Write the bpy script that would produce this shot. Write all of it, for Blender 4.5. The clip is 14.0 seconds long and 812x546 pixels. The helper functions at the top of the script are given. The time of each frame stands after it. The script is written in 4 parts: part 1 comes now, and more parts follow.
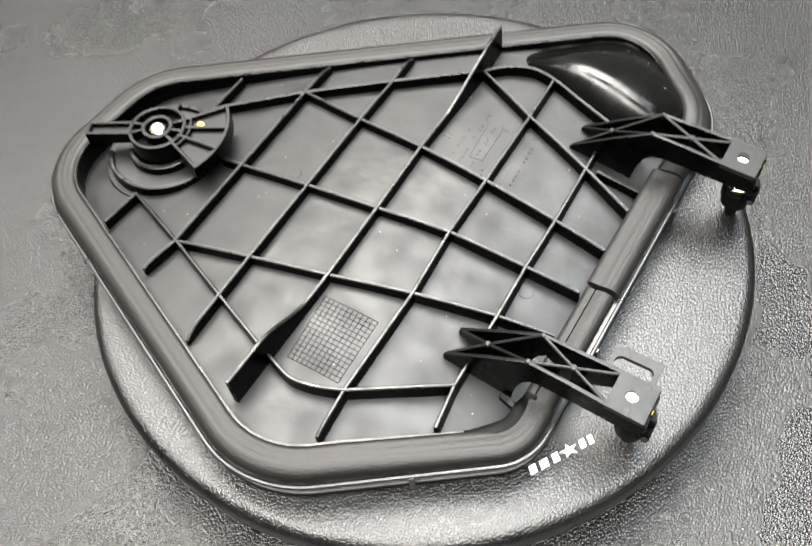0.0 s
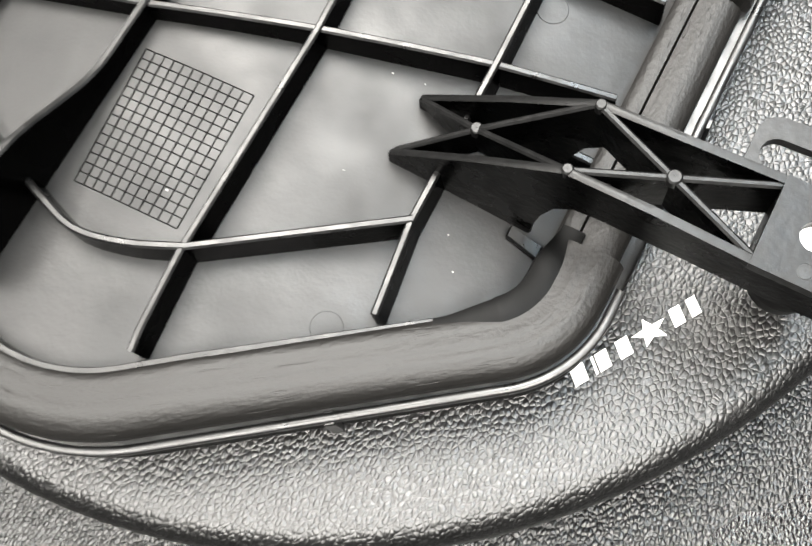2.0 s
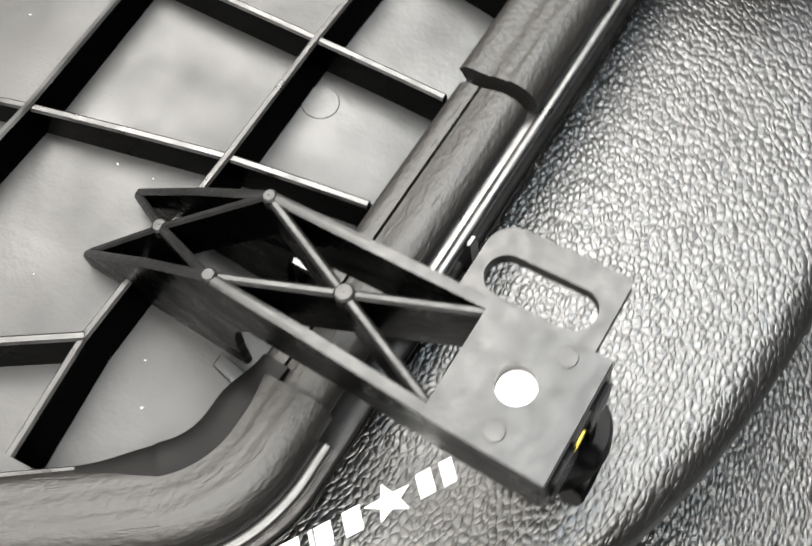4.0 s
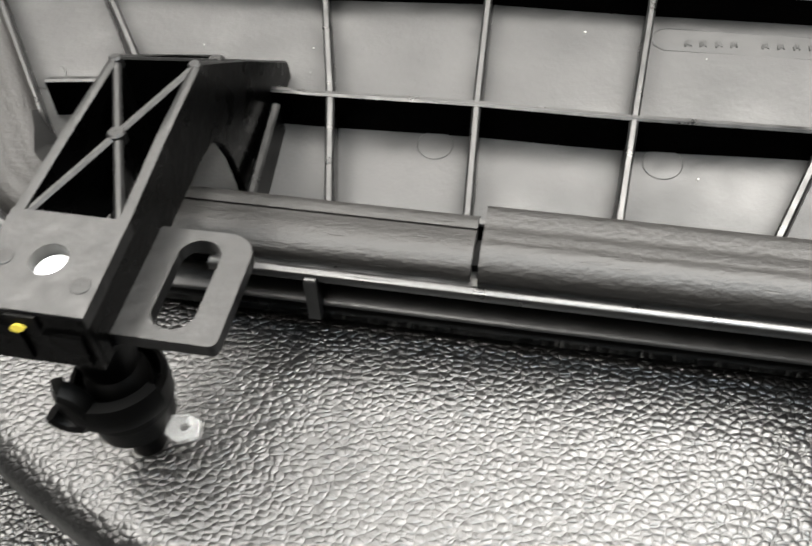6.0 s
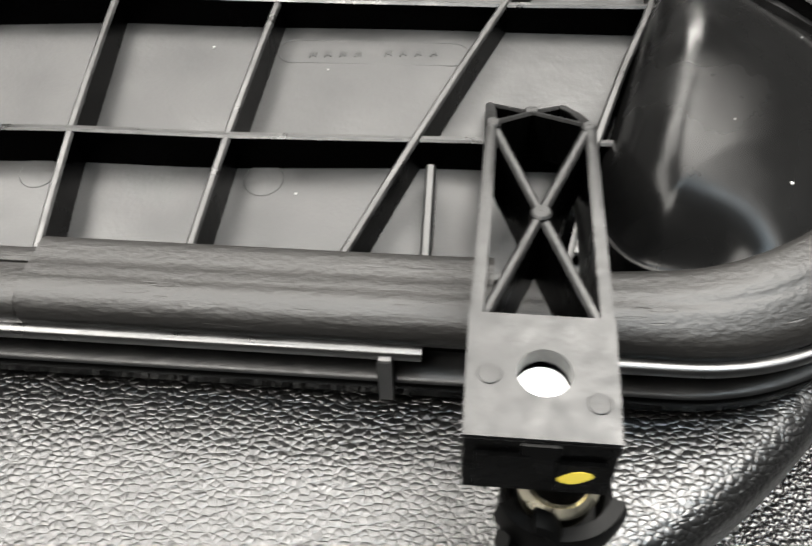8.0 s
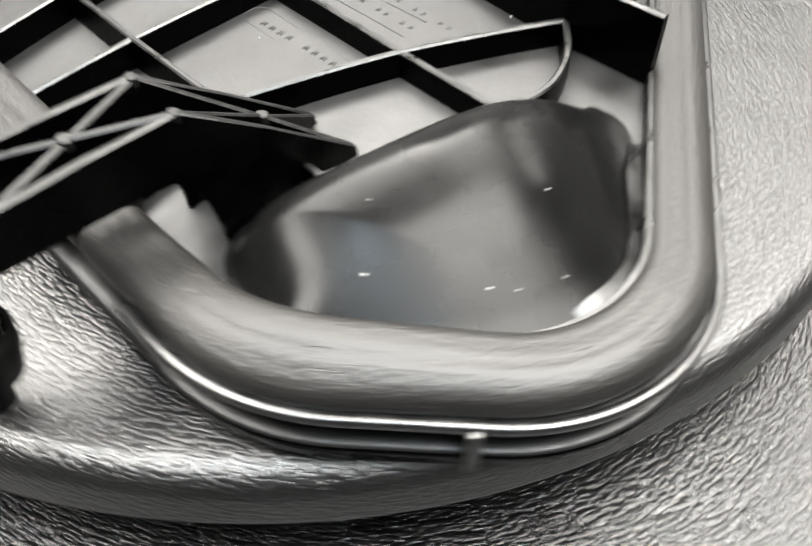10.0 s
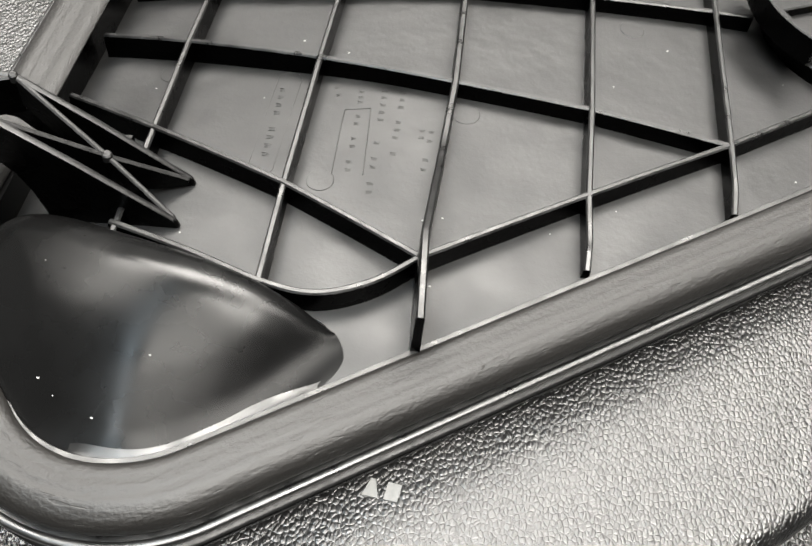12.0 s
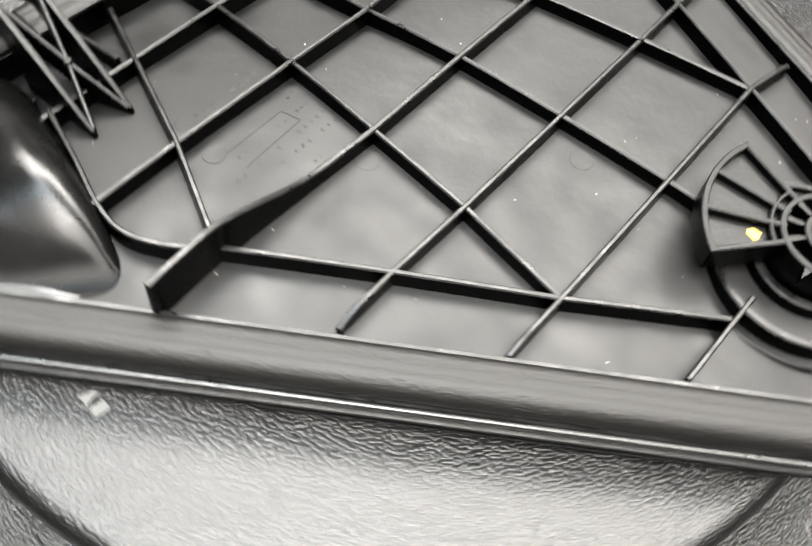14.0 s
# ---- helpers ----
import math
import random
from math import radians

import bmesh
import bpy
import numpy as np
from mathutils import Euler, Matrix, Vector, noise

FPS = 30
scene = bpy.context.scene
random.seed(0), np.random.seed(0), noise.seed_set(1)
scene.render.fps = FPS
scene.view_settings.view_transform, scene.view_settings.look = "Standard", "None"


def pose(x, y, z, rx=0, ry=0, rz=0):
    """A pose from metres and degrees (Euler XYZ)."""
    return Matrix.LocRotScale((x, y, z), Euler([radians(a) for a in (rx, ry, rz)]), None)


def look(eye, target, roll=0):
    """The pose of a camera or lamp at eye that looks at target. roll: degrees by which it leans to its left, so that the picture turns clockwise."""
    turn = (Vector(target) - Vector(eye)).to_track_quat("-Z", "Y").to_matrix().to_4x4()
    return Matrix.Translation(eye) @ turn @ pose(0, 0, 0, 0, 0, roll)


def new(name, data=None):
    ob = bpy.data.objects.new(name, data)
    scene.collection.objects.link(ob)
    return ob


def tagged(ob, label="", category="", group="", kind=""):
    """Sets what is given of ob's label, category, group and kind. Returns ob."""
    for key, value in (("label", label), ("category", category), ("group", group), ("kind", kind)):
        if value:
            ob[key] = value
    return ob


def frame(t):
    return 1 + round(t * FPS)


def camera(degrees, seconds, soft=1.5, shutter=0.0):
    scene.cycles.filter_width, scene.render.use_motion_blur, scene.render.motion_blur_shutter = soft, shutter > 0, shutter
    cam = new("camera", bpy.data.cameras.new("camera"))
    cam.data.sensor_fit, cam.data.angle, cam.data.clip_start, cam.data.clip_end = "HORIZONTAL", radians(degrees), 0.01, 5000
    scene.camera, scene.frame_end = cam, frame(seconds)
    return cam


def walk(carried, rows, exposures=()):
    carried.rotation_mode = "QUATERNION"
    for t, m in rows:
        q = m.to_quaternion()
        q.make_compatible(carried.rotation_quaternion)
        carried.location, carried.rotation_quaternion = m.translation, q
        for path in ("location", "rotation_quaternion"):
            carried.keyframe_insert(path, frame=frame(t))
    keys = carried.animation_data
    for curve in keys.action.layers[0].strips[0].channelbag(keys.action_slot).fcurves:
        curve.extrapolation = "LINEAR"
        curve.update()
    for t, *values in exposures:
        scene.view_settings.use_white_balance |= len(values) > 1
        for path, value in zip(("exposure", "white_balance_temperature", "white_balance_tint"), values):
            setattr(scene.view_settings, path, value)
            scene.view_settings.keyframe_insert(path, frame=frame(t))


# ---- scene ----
cam = camera(49.7, 14.0, shutter=0.5)
PATH = [
    (0, (0.178, -0.194, 0.387), (-0.522, 0.705, -1.256), -7.7),
    (0.5, (0.163, -0.173, 0.357), (-0.468, 0.652, -1.352), -8.1),
    (1, (0.151, -0.144, 0.31), (-0.427, 0.55, -1.474), -12.5),
    (1.5, (0.135, -0.114, 0.256), (-0.312, 0.388, -1.628), -15.5),
    (2, (0.133, -0.1, 0.221), (-0.367, 0.328, -1.667), -22.1),
    (2.5, (0.151, -0.092, 0.205), (-0.396, 0.565, -1.603), -12.2),
    (3, (0.163, -0.082, 0.191), (-0.466, 0.594, -1.583), -14.9),
    (3.5, (0.169, -0.074, 0.183), (-0.471, 0.626, -1.578), -15.1),
    (3.7, (0.169, -0.072, 0.181), (-0.461, 0.621, -1.586), -15.3),
    (5.8, (0.224, 0.025, 0.166), (-1.071, -0.249, -1.334), -2.6),
    (6, (0.22, 0.029, 0.165), (-1.066, -0.249, -1.341), -2.4),
    (6.5, (0.214, 0.037, 0.163), (-1.083, -0.16, -1.346), -0.4),
    (7, (0.208, 0.052, 0.161), (-1.088, -0.043, -1.358), 1.1),
    (7.2, (0.207, 0.059, 0.163), (-1.09, 0.0, -1.359), 1.4),
    (9.3, (0.2052, 0.1480, 0.1571), (-0.8948, -0.2695, -1.0700), -2.21),
    (9.5, (0.2026, 0.1587, 0.1511), (-0.9011, -0.3081, -1.0548), 3.15),
    (9.7, (0.1924, 0.1810, 0.1563), (-0.8360, -0.4425, -1.0453), 3.04),
    (9.9, (0.1752, 0.2047, 0.1656), (-0.7237, -0.5529, -1.0624), 1.91),
    (10, (0.1626, 0.2178, 0.1714), (-0.6606, -0.6095, -1.0646), 2.62),
    (10.2, (0.1298, 0.2453, 0.1680), (-0.5494, -0.7783, -1.0071), 2.44),
    (10.5, (0.0759, 0.2674, 0.1647), (-0.3571, -0.8846, -1.0081), 4.89),
    (10.8, (0.0426, 0.2649, 0.1769), (-0.2243, -0.9019, -1.0303), 6.24),
    (11, (0.029, 0.254, 0.204), (-0.164, -1.009, -1.335), 8.6),
    (11.5, (0.002, 0.245, 0.219), (0.047, -0.999, -1.346), 6.8),
    (12, (0.007, 0.233, 0.228), (0.051, -0.925, -1.402), 7.7),
    (12.5, (0.016, 0.223, 0.245), (0.038, -0.792, -1.479), 7.9),
    (13, (0.03, 0.231, 0.256), (0.006, -0.795, -1.461), 10.3),
    (13.5, (-0.03, 0.218, 0.263), (0.193, -0.806, -1.441), 10.2),
    (14, (-0.101, 0.187, 0.266), (0.474, -0.7, -1.432), 10.2),
]
walk(cam, [(t, look(e, g, r)) for t, e, g, r in PATH],
     exposures=((0, -0.38), (1.0, -0.33), (2.0, -0.46), (3.0, -0.38), (3.7, -0.38), (5.8, -0.42), (7.2, -0.42), (9.5, -0.02), (10.0, 0.3), (10.5, 0.3), (11.0, -0.15), (11.5, -0.4), (12.5, -0.4), (14, -0.32)))

# ---- light ----
scene.view_settings.exposure = 0.0
world = bpy.data.worlds.new("world")
scene.world = world
world.use_nodes = True
world.node_tree.nodes["Background"].inputs[0].default_value = (0.9, 0.95, 1.0, 1)
world.node_tree.nodes["Background"].inputs[1].default_value = 0.02


def area_lamp(name, eye, target, sx, sy, watts, colour):
    d = bpy.data.lights.new(name, "AREA")
    d.shape, d.size, d.size_y, d.energy, d.color = "RECTANGLE", sx, sy, watts, colour
    ob = new(name, d)
    ob.matrix_world = look(eye, target)
    return ob


LAMP_WHITE = (1.0, 0.965, 0.905)
# unseen area lights, added overhead and placed to suit the reflections
area_lamp("added_overhead", (-0.47, 0.61, 1.75), (-0.47, 0.61, 0), 1.28, 1.06, 215, LAMP_WHITE)
area_lamp("added_overhead", (-0.03, -1.05, 1.75), (-0.03, -1.05, 0), 1.9, 0.83, 185, LAMP_WHITE)
area_lamp("added_overhead", (-0.10, 1.30, 1.75), (-0.10, 1.30, 0), 1.3, 0.4, 36, LAMP_WHITE)
area_lamp("added_overhead", (1.05, -0.42, 1.75), (1.05, -0.42, 0), 0.85, 0.95, 120, LAMP_WHITE)
area_lamp("added_overhead", (-1.15, -0.52, 1.75), (-1.15, -0.52, 0), 0.8, 0.8, 56, LAMP_WHITE)
area_lamp("added_overhead", (-2.45, -0.05, 1.75), (-2.45, -0.05, 0), 0.8, 0.9, 48, LAMP_WHITE)
# unseen strip light, added for the bluish band mirrored in the finger pocket
area_lamp("bluish_strip", (0.43, 0.70, 1.80), (0.43, 0.70, 0), 0.20, 1.6, 48.0, (0.75, 0.90, 1.0))


# ---- materials ----
def material(name, colour, rough, spec=0.5, metal=0.0, colour2=None, mix_scale=40.0, rough_var=0.08, rough_scale=120.0, bumps=(), coat=0.0):
    """A principled material: two tones mixed by noise, roughness that varies, and a stack of noise bumps (scale, strength, distance)."""
    m = bpy.data.materials.new(name)
    m.use_nodes = True
    nt = m.node_tree
    b = nt.nodes["Principled BSDF"]
    b.inputs["Specular IOR Level"].default_value = spec
    b.inputs["Metallic"].default_value = metal
    b.inputs["Coat Weight"].default_value = coat
    tc = nt.nodes.new("ShaderNodeTexCoord")
    c2 = colour2 or tuple(v * 1.5 for v in colour)
    n1 = nt.nodes.new("ShaderNodeTexNoise")
    n1.inputs["Scale"].default_value, n1.inputs["Detail"].default_value = mix_scale, 6
    nt.links.new(tc.outputs["Object"], n1.inputs["Vector"])
    mix = nt.nodes.new("ShaderNodeMix")
    mix.data_type = "RGBA"
    mix.inputs[6].default_value, mix.inputs[7].default_value = (*colour, 1), (*c2, 1)
    nt.links.new(n1.outputs["Fac"], mix.inputs[0])
    nt.links.new(mix.outputs[2], b.inputs["Base Color"])
    n2 = nt.nodes.new("ShaderNodeTexNoise")
    n2.inputs["Scale"].default_value, n2.inputs["Detail"].default_value = rough_scale, 5
    nt.links.new(tc.outputs["Object"], n2.inputs["Vector"])
    mr = nt.nodes.new("ShaderNodeMapRange")
    mr.inputs[1].default_value, mr.inputs[2].default_value = 0.3, 0.7
    mr.inputs[3].default_value, mr.inputs[4].default_value = rough - rough_var, rough + rough_var
    nt.links.new(n2.outputs["Fac"], mr.inputs[0])
    nt.links.new(mr.outputs[0], b.inputs["Roughness"])
    last = None
    for sc, st, dist in bumps:
        nb = nt.nodes.new("ShaderNodeTexNoise")
        nb.inputs["Scale"].default_value, nb.inputs["Detail"].default_value = sc, 4
        nt.links.new(tc.outputs["Object"], nb.inputs["Vector"])
        bu = nt.nodes.new("ShaderNodeBump")
        bu.inputs["Strength"].default_value, bu.inputs["Distance"].default_value = st, dist
        nt.links.new(nb.outputs["Fac"], bu.inputs["Height"])
        if last:
            nt.links.new(last.outputs[0], bu.inputs["Normal"])
        last = bu
    if last:
        nt.links.new(last.outputs[0], b.inputs["Normal"])
    return m


def leather(name, colour, rough, cell, depth, spec=0.58):
    """Grained leather: rounded pebbles between thin creases, a fine grain on them, and slow swells below."""
    m = bpy.data.materials.new(name)
    m.use_nodes = True
    nt = m.node_tree
    b = nt.nodes["Principled BSDF"]

    def node(kind, **values):
        n = nt.nodes.new(kind)
        for k, v in values.items():
            n.inputs[k].default_value = v
        return n

    def link(a, z):
        nt.links.new(a, z)

    def span(src, a, z, lo, hi, smooth=False):
        n = nt.nodes.new("ShaderNodeMapRange")
        if smooth:
            n.interpolation_type = "SMOOTHSTEP"
        for k, v in zip((1, 2, 3, 4), (a, z, lo, hi)):
            n.inputs[k].default_value = v
        link(src, n.inputs[0])
        return n.outputs[0]

    def bump(height, strength, distance, below=None):
        n = node("ShaderNodeBump", Strength=strength, Distance=distance)
        link(height, n.inputs["Height"])
        if below:
            link(below, n.inputs["Normal"])
        return n.outputs[0]

    grow = nt.nodes.new("ShaderNodeMapping")
    grow.inputs["Scale"].default_value = (1.10, 0.82, 1.0)
    link(nt.nodes.new("ShaderNodeTexCoord").outputs["Object"], grow.inputs["Vector"])
    co = grow.outputs[0]
    warp = node("ShaderNodeTexNoise", Scale=0.5 / cell, Detail=2)
    link(co, warp.inputs["Vector"])
    wm = nt.nodes.new("ShaderNodeVectorMath")
    wm.operation = "MULTIPLY_ADD"
    wm.inputs[1].default_value = (cell * 0.9,) * 3
    link(warp.outputs["Color"], wm.inputs[0])
    link(co, wm.inputs[2])
    edge = node("ShaderNodeTexVoronoi", Scale=1 / cell)
    edge.feature = "DISTANCE_TO_EDGE"
    link(wm.outputs[0], edge.inputs["Vector"])
    dome = node("ShaderNodeTexVoronoi", Scale=1 / cell)
    dome.feature = "SMOOTH_F1"
    dome.inputs["Smoothness"].default_value = 0.4
    link(wm.outputs[0], dome.inputs["Vector"])
    top = span(edge.outputs["Distance"], -0.01, 0.20, 0, 1, True)
    swell = span(dome.outputs["Distance"], 0.0, 0.75, 1, 0)
    fine = node("ShaderNodeTexNoise", Scale=2.6 / cell, Detail=4)
    link(co, fine.inputs["Vector"])
    slow = node("ShaderNodeTexNoise", Scale=9, Detail=4)
    link(co, slow.inputs["Vector"])
    n1 = bump(slow.outputs["Fac"], 0.08, 0.003)
    n2 = bump(swell, 1.0, depth * 2.3, n1)
    n3 = bump(top, 1.0, depth * 0.9, n2)
    n4 = bump(fine.outputs["Fac"], 0.6, depth * 0.35, n3)
    link(n4, b.inputs["Normal"])
    # creases darker and duller: their shade is put into colour and sheen
    mix = nt.nodes.new("ShaderNodeMix")
    mix.data_type = "RGBA"
    mix.inputs[6].default_value = (*[c * 0.3 for c in colour], 1)
    mix.inputs[7].default_value = (*colour, 1)
    link(top, mix.inputs[0])
    link(mix.outputs[2], b.inputs["Base Color"])
    link(span(top, 0.0, 0.9, spec * 0.85, spec), b.inputs["Specular IOR Level"])
    link(span(slow.outputs["Fac"], 0.3, 0.7, rough - 0.07, rough + 0.07), b.inputs["Roughness"])
    return m


def sponge(name, colour, rough, spec):
    """Sponge rubber with wrinkles and short slits that run along the strip (its UV map is in metres)."""
    m = bpy.data.materials.new(name)
    m.use_nodes = True
    nt = m.node_tree
    b = nt.nodes["Principled BSDF"]
    b.inputs["Specular IOR Level"].default_value = spec
    tc = nt.nodes.new("ShaderNodeTexCoord")
    last = None
    fac = []
    for (su, sv), lo, hi, depth, detail in (((260, 800), 0.30, 0.75, 0.0002, 4), ((70, 600), 0.31, 0.34, 0.0004, 2), ((800, 1000), 0.0, 1.0, 0.0005, 5)):
        mp = nt.nodes.new("ShaderNodeMapping")
        mp.inputs["Scale"].default_value = (su, sv, 1)
        nt.links.new(tc.outputs["UV"], mp.inputs["Vector"])
        n = nt.nodes.new("ShaderNodeTexNoise")
        n.inputs["Scale"].default_value, n.inputs["Detail"].default_value = 1.0, detail
        nt.links.new(mp.outputs[0], n.inputs["Vector"])
        mr = nt.nodes.new("ShaderNodeMapRange")
        mr.inputs[1].default_value, mr.inputs[2].default_value = lo, hi
        nt.links.new(n.outputs["Fac"], mr.inputs[0])
        fac.append(mr.outputs[0])
        bu = nt.nodes.new("ShaderNodeBump")
        bu.inputs["Strength"].default_value, bu.inputs["Distance"].default_value = 0.35, depth
        nt.links.new(mr.outputs[0], bu.inputs["Height"])
        if last:
            nt.links.new(last.outputs[0], bu.inputs["Normal"])
        last = bu
    nt.links.new(last.outputs[0], b.inputs["Normal"])
    mix = nt.nodes.new("ShaderNodeMix")
    mix.data_type = "RGBA"
    mix.inputs[6].default_value, mix.inputs[7].default_value = (*[c * 0.7 for c in colour], 1), (*colour, 1)
    nt.links.new(fac[0], mix.inputs[0])
    nt.links.new(mix.outputs[2], b.inputs["Base Color"])
    b.inputs["Roughness"].default_value = rough
    return m


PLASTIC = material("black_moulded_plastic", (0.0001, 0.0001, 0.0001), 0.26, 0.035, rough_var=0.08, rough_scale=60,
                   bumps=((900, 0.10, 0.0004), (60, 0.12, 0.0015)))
# bright copy of the plastic above: light on upward faces put into the material
LIT_PLASTIC = material("lit_plastic_top", (0.0008, 0.0008, 0.0008), 0.36, 0.50, rough_var=0.12, rough_scale=220, bumps=((500, 0.15, 0.0004), (70, 0.15, 0.0012)))
FLOOR_PLASTIC = material("satin_black_plastic", (0.0002, 0.0002, 0.0002), 0.50, 0.46, rough_var=0.11, rough_scale=60,
                         bumps=((1400, 0.14, 0.0003), (45, 0.22, 0.002), (190, 0.14, 0.001)))
GLOSS = material("polished_black_plastic", (0.0016, 0.0016, 0.0016), 0.26, 0.075, rough_var=0.09, rough_scale=60, bumps=((500, 0.05, 0.0003), (80, 0.05, 0.001)))


def shine_crest(m, spec_shine):
    """Scuff patches along the marked crest, with a highlight painted in as stronger sheen."""
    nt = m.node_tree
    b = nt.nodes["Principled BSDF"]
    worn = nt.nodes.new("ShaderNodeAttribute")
    worn.attribute_name = "wear_shine"
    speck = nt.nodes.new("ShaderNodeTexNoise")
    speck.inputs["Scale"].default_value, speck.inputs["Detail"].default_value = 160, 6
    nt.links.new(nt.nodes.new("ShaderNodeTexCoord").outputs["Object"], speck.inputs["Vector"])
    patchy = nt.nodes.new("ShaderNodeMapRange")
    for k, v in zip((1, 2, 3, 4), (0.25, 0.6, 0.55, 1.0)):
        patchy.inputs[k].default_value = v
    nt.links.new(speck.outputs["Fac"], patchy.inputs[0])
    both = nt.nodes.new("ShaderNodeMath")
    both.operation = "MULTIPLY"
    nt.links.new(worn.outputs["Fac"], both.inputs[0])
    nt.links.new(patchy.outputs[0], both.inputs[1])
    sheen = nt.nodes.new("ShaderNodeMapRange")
    sheen.inputs[3].default_value, sheen.inputs[4].default_value = b.inputs["Specular IOR Level"].default_value, spec_shine
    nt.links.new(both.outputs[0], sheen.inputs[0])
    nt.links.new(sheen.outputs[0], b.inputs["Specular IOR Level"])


shine_crest(GLOSS, 0.65)
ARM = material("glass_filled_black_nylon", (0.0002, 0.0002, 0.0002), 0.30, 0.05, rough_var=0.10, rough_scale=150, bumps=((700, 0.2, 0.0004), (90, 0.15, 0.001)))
# brighter nylon, for real scuffs and for light painted on upward faces
SCUFFED_LIT = material("scuffed_lit_nylon", (0.0015, 0.0015, 0.0015), 0.44, 0.36, rough_var=0.08, rough_scale=420, bumps=((600, 0.25, 0.0004), (120, 0.08, 0.001)))
RUBBER = sponge("black_sponge_rubber", (0.0027, 0.0022, 0.0017), 0.53, 0.40)
EDGE = material("shiny_plastic_edge", (0.0010, 0.0010, 0.0010), 0.36, 0.75, rough_var=0.10, rough_scale=200, bumps=((400, 0.15, 0.0003),))
DARK_RUBBER = material("dark_rubber", (0.0001, 0.0001, 0.0001), 0.5, 0.08, bumps=((400, 0.1, 0.0005),))
WHITE = material("white_nylon", (0.70, 0.70, 0.68), 0.45, 0.4, colour2=(0.8, 0.8, 0.78))
DUST = material("pale_dust", (0.16, 0.16, 0.155), 0.8, 0.2, colour2=(0.26, 0.26, 0.25))
CLOUDY = material("cloudy_clear_plastic", (0.55, 0.55, 0.55), 0.2, 0.5, colour2=(0.8, 0.8, 0.79), mix_scale=700)
CLOUDY.node_tree.nodes["Principled BSDF"].inputs["Transmission Weight"].default_value = 0.85
PRINT = material("white_print", (0.65, 0.65, 0.63), 0.55, 0.3, colour2=(0.75, 0.75, 0.73), mix_scale=400)
# shaded copy of the white print, for the part beside the panel
SHADED_PRINT = material("shaded_grey_print", (0.07, 0.07, 0.068), 0.6, 0.3, colour2=(0.16, 0.16, 0.155), mix_scale=900)
YELLOW = material("yellow_paint", (0.50, 0.38, 0.03), 0.5, 0.3, colour2=(0.6, 0.5, 0.08), mix_scale=300)
BRASS = material("brass", (0.55, 0.52, 0.42), 0.25, 0.5, metal=1.0, colour2=(0.42, 0.39, 0.30))
BASE_LEATHER = leather("black_grained_leather", (0.0002, 0.0002, 0.0002), 0.29, 0.0012, 0.00009, 0.55)
PAD_LEATHER = leather("black_pad_leather", (0.0002, 0.0002, 0.0002), 0.315, 0.0012, 0.00006, 0.70)
PAINT = material("grey_wall_paint", (0.07, 0.07, 0.07), 0.8, 0.3, colour2=(0.09, 0.09, 0.09), mix_scale=3)


# ---- mesh helpers ----
def part(name, bm, mat, parent=None, label="", smooth=0.0, lit_top=None):
    """Links a bmesh, given in world metres, as one mesh under its parent. The last argument is a brighter material that
    paints light on upward faces.
    """
    bmesh.ops.recalc_face_normals(bm, faces=bm.faces)
    if lit_top:
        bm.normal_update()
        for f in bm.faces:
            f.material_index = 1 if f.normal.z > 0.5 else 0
    origin, up = Vector(), parent
    while up:
        origin += up.location
        up = up.parent
    if parent:
        bmesh.ops.translate(bm, verts=bm.verts, vec=-origin)
    me = bpy.data.meshes.new(name)
    bm.to_mesh(me)
    bm.free()
    me.materials.append(mat)
    if lit_top:
        me.materials.append(lit_top)
    ob = new(name, me)
    if smooth:
        me.shade_smooth()
        me.set_sharp_from_angle(angle=radians(smooth))
    if parent:
        ob.parent = parent
    if label:
        ob["label"] = label
    return ob


def thing(name, at, label, category, group="", kind=""):
    ob = new(name)
    ob.location = at
    ob.matrix_world = Matrix.Translation(at)
    return tagged(ob, label, category, group, kind)


def loft(bm, loops, closed_path=False, cap=False):
    """Quads between loops of equally many points; each loop is closed."""
    rings = [[bm.verts.new(p) for p in lp] for lp in loops]
    n = len(rings[0])
    m = len(rings)
    for i in range(m if closed_path else m - 1):
        a, b = rings[i], rings[(i + 1) % m]
        for j in range(n):
            k = (j + 1) % n
            bm.faces.new((a[j], a[k], b[k], b[j]))
    if cap and not closed_path:
        bm.faces.new(rings[0])
        bm.faces.new(list(reversed(rings[-1])))
    return bm


def prism(bm, poly, z0, z1, bevel=0.0):
    """An upright prism over a plan polygon; z0 and z1 may be functions of x, y."""
    f0 = z0 if callable(z0) else (lambda x, y: z0)
    f1 = z1 if callable(z1) else (lambda x, y: z1)
    lo = [(x, y, f0(x, y)) for x, y in poly]
    if bevel:
        cx, cy = sum(p[0] for p in poly) / len(poly), sum(p[1] for p in poly) / len(poly)
        mid = [(x, y, f1(x, y) - bevel) for x, y in poly]
        hi = []
        for x, y in poly:
            d = math.hypot(cx - x, cy - y) or 1
            hi.append((x + (cx - x) / d * bevel, y + (cy - y) / d * bevel, f1(x, y)))
        return loft(bm, [lo, mid, hi], cap=True)
    return loft(bm, [lo, [(x, y, f1(x, y)) for x, y in poly]], cap=True)


def box(bm, x0, x1, y0, y1, z0, z1, bevel=0.0):
    return prism(bm, [(x0, y0), (x1, y0), (x1, y1), (x0, y1)], z0, z1, bevel)


